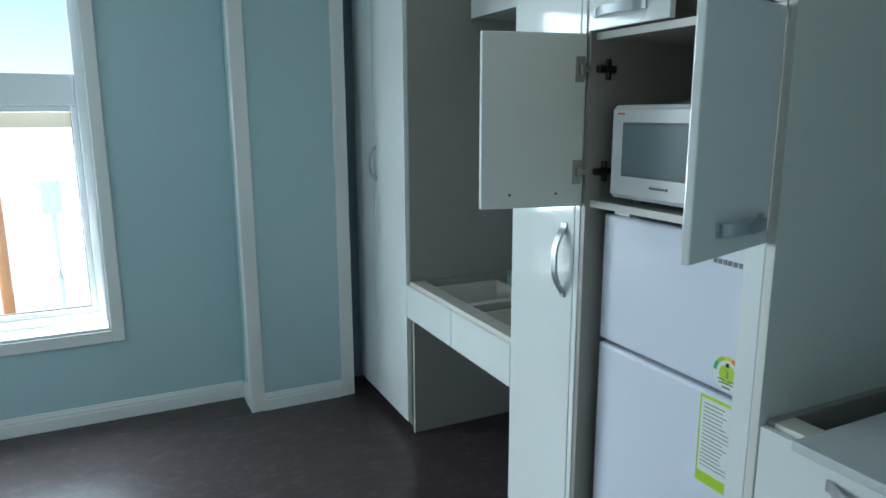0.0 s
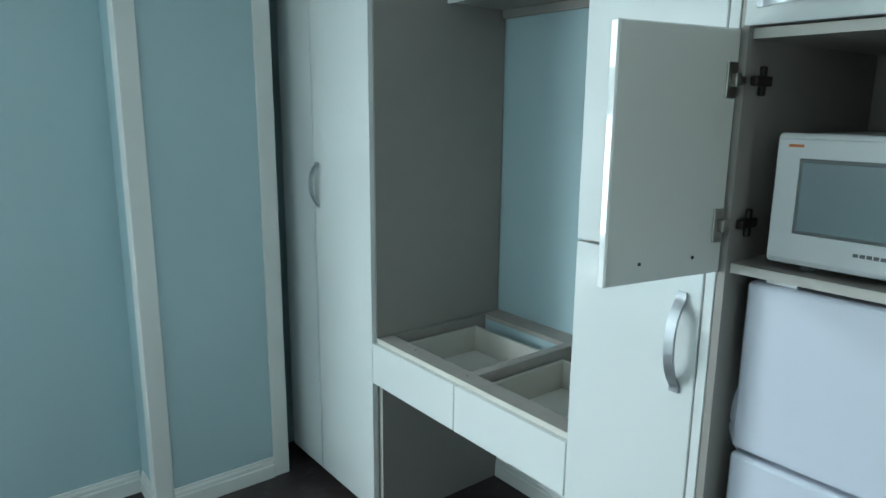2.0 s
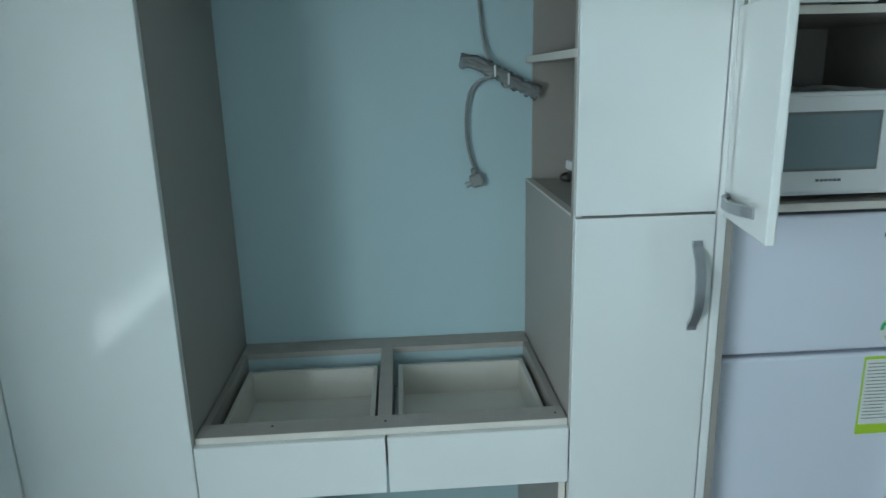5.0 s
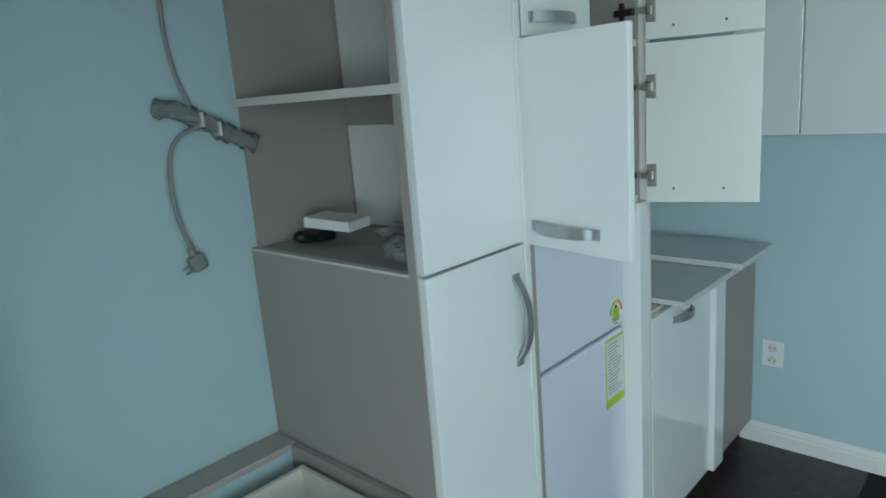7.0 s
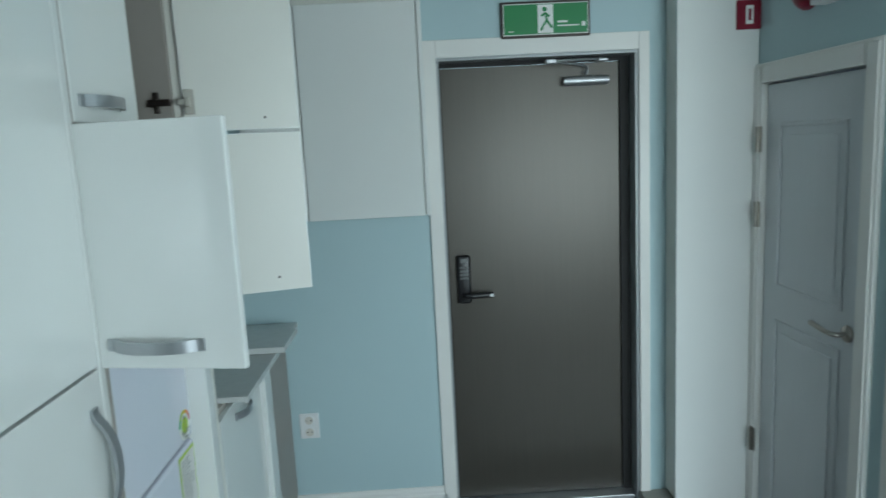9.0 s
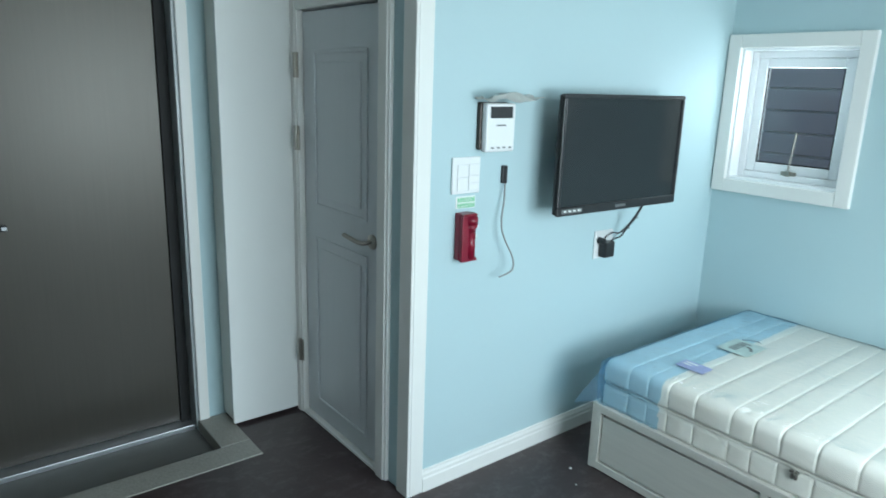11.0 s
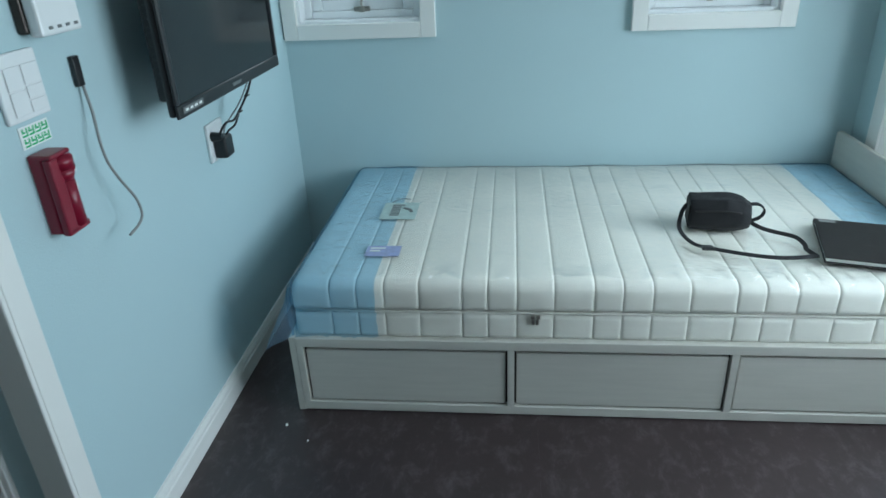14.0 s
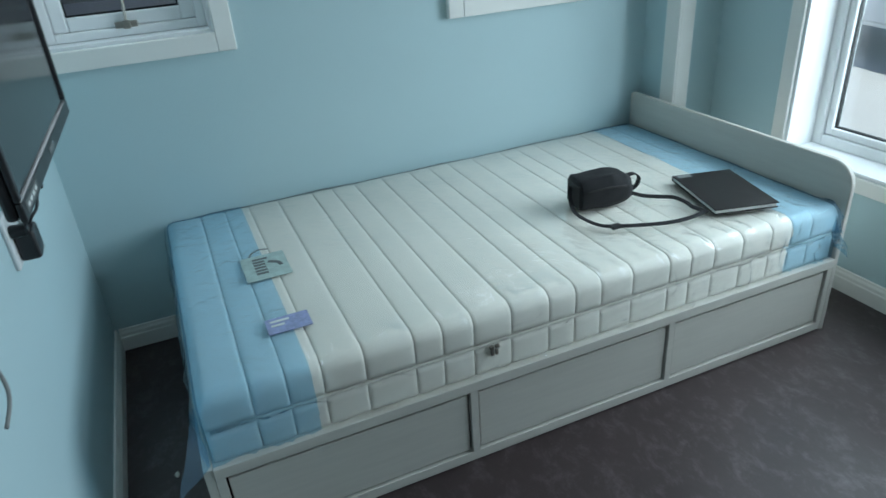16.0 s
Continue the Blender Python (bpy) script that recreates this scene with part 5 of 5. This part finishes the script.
def mattress_mesh(grow, wob, y_lo=None, y_hi=None, nlen=14, closed=True, low=0.0):
    """A rounded slab, puffed between cross seams, with a pinched waist band."""
    bm = bmesh.new()
    ys = []
    for a, b in zip(seams, seams[1:]):
        ys += [a + (b - a) * (1 - math.cos(math.pi * i / nlen)) / 2 for i in range(nlen)]
    ys.append(MY1)
    if y_lo is not None:
        ys = [y for y in ys if y_lo < y < y_hi]
        ys = [y_lo] + ys + [y_hi]
    r, zc = 0.035, (MZ0 + MZ1) / 2 - 0.008
    ring = []
    for i in range(0, 7):
        ring.append((MX1 - 0.004, MZ0 + low + (zc - 0.012 - MZ0 - low) * i / 6, 'f'))
    ring += [(MX1 - 0.018, zc - 0.004, 'p'), (MX1 - 0.018, zc + 0.004, 'p')]
    for i in range(0, 5):
        ring.append((MX1, zc + 0.012 + (MZ1 - r - zc - 0.012) * i / 4, 'f'))
    for i in range(1, 7):
        a = radians(90 * i / 6)
        ring.append((MX1 - r + r * math.cos(a), MZ1 - r + r * math.sin(a), 'c'))
    for i in range(1, 20):
        ring.append((MX1 - r + (MX0 + r - MX1 + r) * i / 20, MZ1, 't'))
    for i in range(0, 7):
        a = radians(90 * i / 6)
        ring.append((MX0 + r - r * math.sin(a), MZ1 - r + r * math.cos(a), 'c'))
    ring.append((MX0, MZ0 + low, 'b'))
    rows = []
    for y in ys:
        q = 1.08 if grow else puff(y)
        end = min(1.0, min(y - MY0, MY1 - y) / 0.03)
        drop = 0.016 * (1 - math.sqrt(max(0.0, 1 - (1 - end) ** 2)))
        row = []
        for x, z, k in ring:
            s = (q - 1) * 0.0055
            dx = dz = 0.0
            if k == 'f':
                dx = s
            elif k == 't':
                dz = s
            elif k == 'c':
                dx, dz = s * 0.7 * (1 if x > -3.2 else -1), s * 0.7
            nz = noise.noise(Vector((x * 7, y * 7, z * 9 + 3))) * wob
            if grow:
                fold = abs(noise.noise(Vector((x * 3 + z * 9 + y * 5, y * 6 - z * 7, 1.7 + x * 2))))
                ridge = abs(noise.noise(Vector((x * 4 - z * 14, y * 15 + z * 22, 6.1))))
                nz += (0.014 * max(0.0, 1 - 8 * fold) + 0.009 * max(0.0, 1 - 6 * ridge)) * (1.0 if k in 'fpc' and x > -3.2 else 0.06)
            gx = grow * (1 if k in 'fpc' and x > -3.2 else (-1 if k in 'bc' else 0))
            gz = grow if k in 'tc' else 0
            if k == 'p' and grow:
                gx += 0.012
            row.append(bm.verts.new((x + dx + gx + (nz if k in 'fp' else 0), y, z + dz + gz - drop * (1 if k in 'tc' else 0) + (nz if k in 'tc' else 0))))
        rows.append(row)
    for a, b in zip(rows, rows[1:]):
        for i in range(len(a) - 1):
            bm.faces.new((a[i], b[i], b[i + 1], a[i + 1]))
    if closed:
        bm.faces.new(rows[0])
        bm.faces.new(rows[-1][::-1])
        for a, b in zip(rows, rows[1:]):
            bm.faces.new((a[0], a[-1], b[-1], b[0]))
    bmesh.ops.recalc_face_normals(bm, faces=bm.faces)
    return bm


ma = thing("mattress", (-3.24, -1.05, MZ0), "cream quilted mattress in clear plastic wrapping", "mattress")
part("padding", mattress_mesh(0, 0), M_MATT, ma, "cream quilted ticking", True)
part("piping", sweep([(MX1 - 0.010, MY0 + 0.01, (MZ0 + MZ1) / 2 - 0.008), (MX1 - 0.010, -1.0, (MZ0 + MZ1) / 2 - 0.008), (MX1 - 0.010, MY1 - 0.01, (MZ0 + MZ1) / 2 - 0.008)], 0.007, 0.005, n=8), M_MATT, ma, "", True)
part("plastic_wrap", mattress_mesh(0.004, 0.004, -1.800, -0.262, closed=False), M_FILM, ma, "clear glossy plastic film", True).visible_shadow = False
part("blue_wrap", mattress_mesh(0.005, 0.005, MY0 - 0.004, -1.800, closed=False), M_FILMBLUE, ma, "blue printed plastic film", True).visible_shadow = False
part("blue_wrap", mattress_mesh(0.005, 0.005, -0.262, MY1 + 0.004, closed=False), M_FILMBLUE, ma, "blue printed plastic film", True).visible_shadow = False


def film_panel(fn, nu=16, nv=10, wob=0.012, seed=0.0):
    bm = bmesh.new()
    g = []
    for i in range(nu + 1):
        row = []
        for j in range(nv + 1):
            p = Vector(fn(i / nu, j / nv))
            w = math.sin(math.pi * min(1, max(0, j / nv))) * 0.5 + 0.5
            row.append(bm.verts.new(p + Vector((noise.noise(p * 14 + Vector((seed, 0, 0))), noise.noise(p * 14 + Vector((0, seed, 9))), noise.noise(p * 11 + Vector((4, seed, 0))))) * wob * w))
        g.append(row)
    for i in range(nu):
        for j in range(nv):
            bm.faces.new((g[i][j], g[i + 1][j], g[i + 1][j + 1], g[i][j + 1]))
    return bm


part("end_film", film_panel(lambda u, v: (MX0 + (MX1 - MX0 + 0.01) * u, MY0 - 0.010 - 0.012 * math.sin(v * 3.1), MZ1 - 0.012 - (MZ1 - MZ0 - 0.012) * v), 30, 10, 0.012, 1.0), M_FILMBLUE, ma, "", True)
part("corner_flap", film_panel(lambda u, v: (MX1 + 0.010 + 0.050 * u * v - 0.03 * (1 - v), MY0 - 0.008 - 0.075 * u * (0.1 + 0.9 * v), 0.450 - 0.150 * v - 0.03 * u * v), 10, 14, 0.020, 2.0), M_FILMBLUE, ma, "loose blue film corner", True)
part("corner_flap", film_panel(lambda u, v: (MX1 + 0.008 + 0.055 * u * v, MY1 - 0.03 + 0.01 * u + 0.02 * v, 0.455 - 0.12 * v - 0.02 * u), 8, 12, 0.016, 3.0), M_FILMBLUE, ma, "loose blue film corner", True)
# labels on the ticking
lz = MZ1 + 0.0085
lb = part("maker_label", bx((-3.345, -3.185, -1.868, -1.735, lz - 0.001, lz)), M_SAGE, ma, "sage green printed label")
part("label_print", bx(*[(-3.325 + 0.019 * i, -3.313 + 0.019 * i, -1.835, -1.800 + 0.012 * (i == 0), lz, lz + 0.0006) for i in range(6)]), M_GREYPRINT, lb)
part("label_leaf", sweep([(-3.29, -1.79, lz + 0.001), (-3.275, -1.765, lz + 0.001), (-3.25, -1.755, lz + 0.001)], 0.006, 0.0006, square=True), M_GREYPRINT, lb)
part("label_swirl", sweep([(-3.345, -1.84, lz + 0.001), (-3.372, -1.825, lz + 0.001), (-3.385, -1.80, lz + 0.001), (-3.375, -1.775, lz + 0.001)], 0.003, 0.0006, square=True), M_GREYPRINT, lb)
l2 = part("care_label", bx((-2.958, -2.882, -1.862, -1.748, lz - 0.001, lz)), M_BLUEPRINT, ma, "small blue printed label")
part("label_print", bx((-2.945, -2.935, -1.85, -1.80, lz, lz + 0.0006), (-2.925, -2.915, -1.85, -1.815, lz, lz + 0.0006)), M_WHITEPRINT, l2)
part("zip_puller", bx((MX1 - 0.004, MX1 + 0.006, -1.322, -1.314, 0.340, 0.356), (MX1 - 0.004, MX1 + 0.006, -1.309, -1.301, 0.340, 0.356), (MX1 - 0.004, MX1 + 0.007, -1.326, -1.314, 0.361, 0.370), (MX1 - 0.004, MX1 + 0.007, -1.309, -1.297, 0.361, 0.370), bevel=0.002), M_STEEL, ma)

# ---- things on the bed ----
bg = thing("camera_bag", (-3.15, -0.66, MZ1 + 0.012), "small black padded camera bag with shoulder strap", "bag")
GM = Matrix.Translation((-3.118, -0.690, MZ1 + 0.010)) @ Matrix.Rotation(radians(-8), 4, 'Z')
gb = bmesh.new()
rows = []
for y, w, h, c in ((-0.098, 0.058, 0.104, 0.018), (0.015, 0.061, 0.112, 0.020), (0.072, 0.054, 0.100, 0.020), (0.098, 0.040, 0.074, 0.016)):
    ring = [(w, c), (w, h - c * 1.6), (w - c, h), (-w + c, h), (-w, h - c * 1.6), (-w, c), (-w + c, 0.0), (w - c, 0.0)]
    rows.append([gb.verts.new((x, y, z + (0.112 - h) * 0.25)) for x, z in ring])
for a, b in zip(rows, rows[1:]):
    for k in range(8):
        gb.faces.new((a[k], b[k], b[(k + 1) % 8], a[(k + 1) % 8]))
gb.faces.new(rows[0])
gb.faces.new(rows[-1][::-1])
bmesh.ops.recalc_face_normals(gb, faces=gb.faces)
bmesh.ops.bevel(gb, geom=gb.edges[:], offset=0.006, segments=2, affect='EDGES', profile=0.6)
bmesh.ops.subdivide_edges(gb, edges=[e for e in gb.edges if e.calc_length() > 0.03], cuts=3, use_grid_fill=True)
for v in gb.verts:
    v.co += Vector((noise.noise(v.co * 22), noise.noise(v.co * 22 + Vector((5, 0, 0))), noise.noise(v.co * 22 + Vector((0, 9, 0))))) * 0.004
bmesh.ops.transform(gb, matrix=GM, verts=gb.verts)
part("pouch", gb, M_BAG, bg, "", True)
part("end_panel", bx((-0.048, 0.048, -0.1025, -0.096, 0.012, 0.090), bevel=0.004, m=GM), M_RUBBER, bg, "deep black fleecy end panel")
part("flap_seam", sweep([GM @ Vector(p) for p in ((0.063, -0.085, 0.074), (0.065, 0.0, 0.080), (0.060, 0.06, 0.074))], 0.002, 0.003, n=6), M_RUBBER, bg, "", True)
part("carry_loop", sweep([GM @ Vector(p) for p in ((0.0, 0.090, 0.084), (0.0, 0.118, 0.086), (0.0, 0.138, 0.070), (0.0, 0.134, 0.046), (0.0, 0.112, 0.030), (0.0, 0.092, 0.028))], 0.010, 0.0022, up=tuple(GM.to_3x3() @ Vector((0, 1, 1))), square=True), M_BAG, bg, "black webbing carrying loop")
zs = MZ1 + 0.016
part("strap", sweep([(-3.150, -0.790, zs + 0.062), (-3.120, -0.812, zs + 0.040), (-3.06, -0.828, zs + 0.010), (-2.965, -0.810, zs + 0.004), (-2.922, -0.765, zs + 0.006), (-2.880, -0.675, zs + 0.006), (-2.858, -0.600, zs + 0.006), (-2.856, -0.53, zs + 0.006), (-2.868, -0.462, zs + 0.006)], 0.0068, 0.0016, up=(0.35, 0.1, 0.9), square=True), M_BAG, bg, "black webbing strap")
part("strap", sweep([(-3.095, -0.600, zs + 0.022), (-3.06, -0.565, zs + 0.012), (-3.035, -0.525, zs + 0.008), (-3.000, -0.482, zs + 0.008), (-2.95, -0.472, zs + 0.006), (-2.915, -0.478, zs + 0.005), (-2.868, -0.464, zs + 0.004)], 0.0068, 0.0016, up=(0.5, -0.2, 0.8), square=True), M_BAG, bg, "black webbing strap")
part("strap_buckle", bx((-2.935, -2.912, -0.790, -0.755, zs, zs + 0.012), bevel=0.003), M_BLACK, bg, "black plastic strap slider")

bk = thing("notebook", (-2.95, -0.31, MZ1 + 0.012), "black leatherette notebook with a grey tab", "notebook")
BM_ = Matrix.Translation((-2.958, -0.312, MZ1 + 0.014)) @ Matrix.Rotation(radians(-15), 4, 'Z')
part("cover", bx((-0.152, 0.152, -0.108, 0.108, 0.015, 0.019), (-0.152, 0.152, -0.108, 0.108, 0.0, 0.003), (-0.154, -0.150, -0.108, 0.108, 0.002, 0.017), bevel=0.0015, m=BM_), M_BOOK, bk)
part("page_block", bx((-0.149, 0.146, -0.103, 0.103, 0.003, 0.015), m=BM_), M_PAPER, bk, "white page block")
part("tab", bx((-0.147, -0.125, -0.095, -0.045, 0.019, 0.0195), m=BM_), M_CORD, bk, "grey printed tab")

# ---- litter on the floor ----
for x, y, r in ((-3.05, -2.19, 0.010), (-2.62, -2.11, 0.006), (-2.55, -2.02, 0.004)):
    solo("plaster_crumb", crumple(x, y, 0.0, r, x), M_PAPER, "small white plaster crumb on the floor", "debris", at=(x, y, 0), group="crumbs by the bed")

# ---- outside ----
solo("ground", bx((-60, 60, 0.42, 120, -0.5, -0.30), (-60, XW - 0.16, -60, 0.42, -0.5, -0.30)), M_ASPHALT, "pale sunlit concrete yard outside", "ground", "structure")
hs = thing("neighbour_building", (-5.6, -1.5, -0.3), "neighbouring house wall with horizontal siding", "house")
part("wall", bx((-6.2, -5.5, -6, 1.5, -0.3, 5.0)), M_BEIGE, hs)
for i in range(16):
    part("siding_board", bx((-5.5, -5.475, -6, 1.5, 0.2 + 0.15 * i, 0.335 + 0.15 * i), bevel=0.004), M_SIDING, hs)
gp = thing("gas_pipe_post", (-2.05, 3.2, -0.3), "orange painted pipe post in the yard", "post")
part("post", cyl((-2.05, 3.2, -0.3), (-2.05, 3.2, 2.6), 0.045, n=20), M_POST, gp)
part("collar", cyl((-2.05, 3.2, 1.0), (-2.05, 3.2, 1.08), 0.06, n=20), M_POST, gp)
ub = thing("utility_box", (-1.62, 2.6, -0.3), "grey utility meter box with pipes", "box")
part("box", bx((-1.66, -1.54, 2.5, 2.7, 0.75, 1.0), bevel=0.01), M_PLASTIC, ub)
part("pipe", sweep([(-1.60, 2.6, 0.76), (-1.60, 2.6, 0.1), (-1.62, 2.6, -0.30)], 0.018, n=12), M_UPVC, ub, "", True)

vn = thing("parked_van", (-6.45, 5.40, -0.3), "white parked van in the yard", "van")
VM = Matrix.Translation((-6.45, 5.40, -0.3)) @ Matrix.Rotation(radians(-12), 4, 'Z')
vo = [(-2.2, 0.35), (2.1, 0.35), (2.25, 0.55), (2.2, 0.95), (1.55, 1.15), (0.95, 1.85), (-2.1, 1.92), (-2.25, 1.7)]
vb_ = bmesh.new()
s0 = [vb_.verts.new((x, -0.82, z)) for x, z in vo]
s1 = [vb_.verts.new((x, 0.82, z)) for x, z in vo]
vb_.faces.new(s0)
vb_.faces.new(s1[::-1])
for i in range(len(vo)):
    vb_.faces.new((s0[i], s0[(i + 1) % len(vo)], s1[(i + 1) % len(vo)], s1[i]))
bmesh.ops.recalc_face_normals(vb_, faces=vb_.faces)
bmesh.ops.bevel(vb_, geom=vb_.edges[:], offset=0.06, segments=3, affect='EDGES')
bmesh.ops.transform(vb_, matrix=VM, verts=vb_.verts)
part("body", vb_, M_VAN, vn, "", False)
for x in (-1.4, 1.35):
    for y in (-0.74, 0.74):
        p, q = VM @ Vector((x, y - 0.10, 0.30)), VM @ Vector((x, y + 0.10, 0.30))
        ty = part("wheel", cyl(p, q, 0.30, n=28, bevel=0.03), M_TYRE, vn, "black tyre")
        p, q = VM @ Vector((x, y - 0.11, 0.30)), VM @ Vector((x, y + 0.11, 0.30))
        part("rim", cyl(p, q, 0.13, n=20, bevel=0.01), M_ALU, ty)
for x0, x1 in ((0.15, 1.05), (-0.95, 0.05), (-2.0, -1.05)):
    part("side_window", bx((x0, x1, -0.832, -0.815, 1.18, 1.68), bevel=0.02, m=VM), M_CARGLASS, vn)
part("wing_mirror", bx((1.05, 1.2, -1.0, -0.83, 1.12, 1.36), bevel=0.03, m=VM), M_BLACK, vn)
part("side_stripe", bx((-2.0, 1.0, -0.832, -0.82, 0.72, 0.78), m=VM), M_BLACK, vn)

# ---- floor tiles ----
fl_ = thing("floor", (0, 0, 0), "dark brown slate-look vinyl tile floor", "floor", kind="structure")
TS = 0.45
tiles = {}


def tile(x0, x1, y0, y1):
    key = (round(x1 - x0, 3), round(y1 - y0, 3))
    if key not in tiles:
        bm = bx((0.0, key[0] - 0.0001, 0.0, key[1] - 0.0001, -0.006, 0.0))
        me = bpy.data.meshes.new("floor_tile")
        bm.to_mesh(me)
        bm.free()
        me.materials.append(M_FLOOR)
        tiles[key] = me
    ob = new("floor_tile", tiles[key])
    ob.location = (x0, y0, 0)
    ob.parent = fl_


def clipped(x0, x1, y0, y1, bounds):
    a, b, c, d = max(x0, bounds[0]), min(x1, bounds[1]), max(y0, bounds[2]), min(y1, bounds[3])
    if b - a > 0.004 and d - c > 0.004:
        tile(a, b, c, d)


for i in range(12):
    for j in range(10):
        x0, y0 = -3.95 + TS * i, -3.55 + TS * j
        for bounds in ((XW, XE, YT, YN), (XB, XE, -2.925, YT), (XB, -1.655, YS, -2.925), (-0.44, XE, YS, -2.925)):
            clipped(x0, x0 + TS, y0, y0 + TS, bounds)
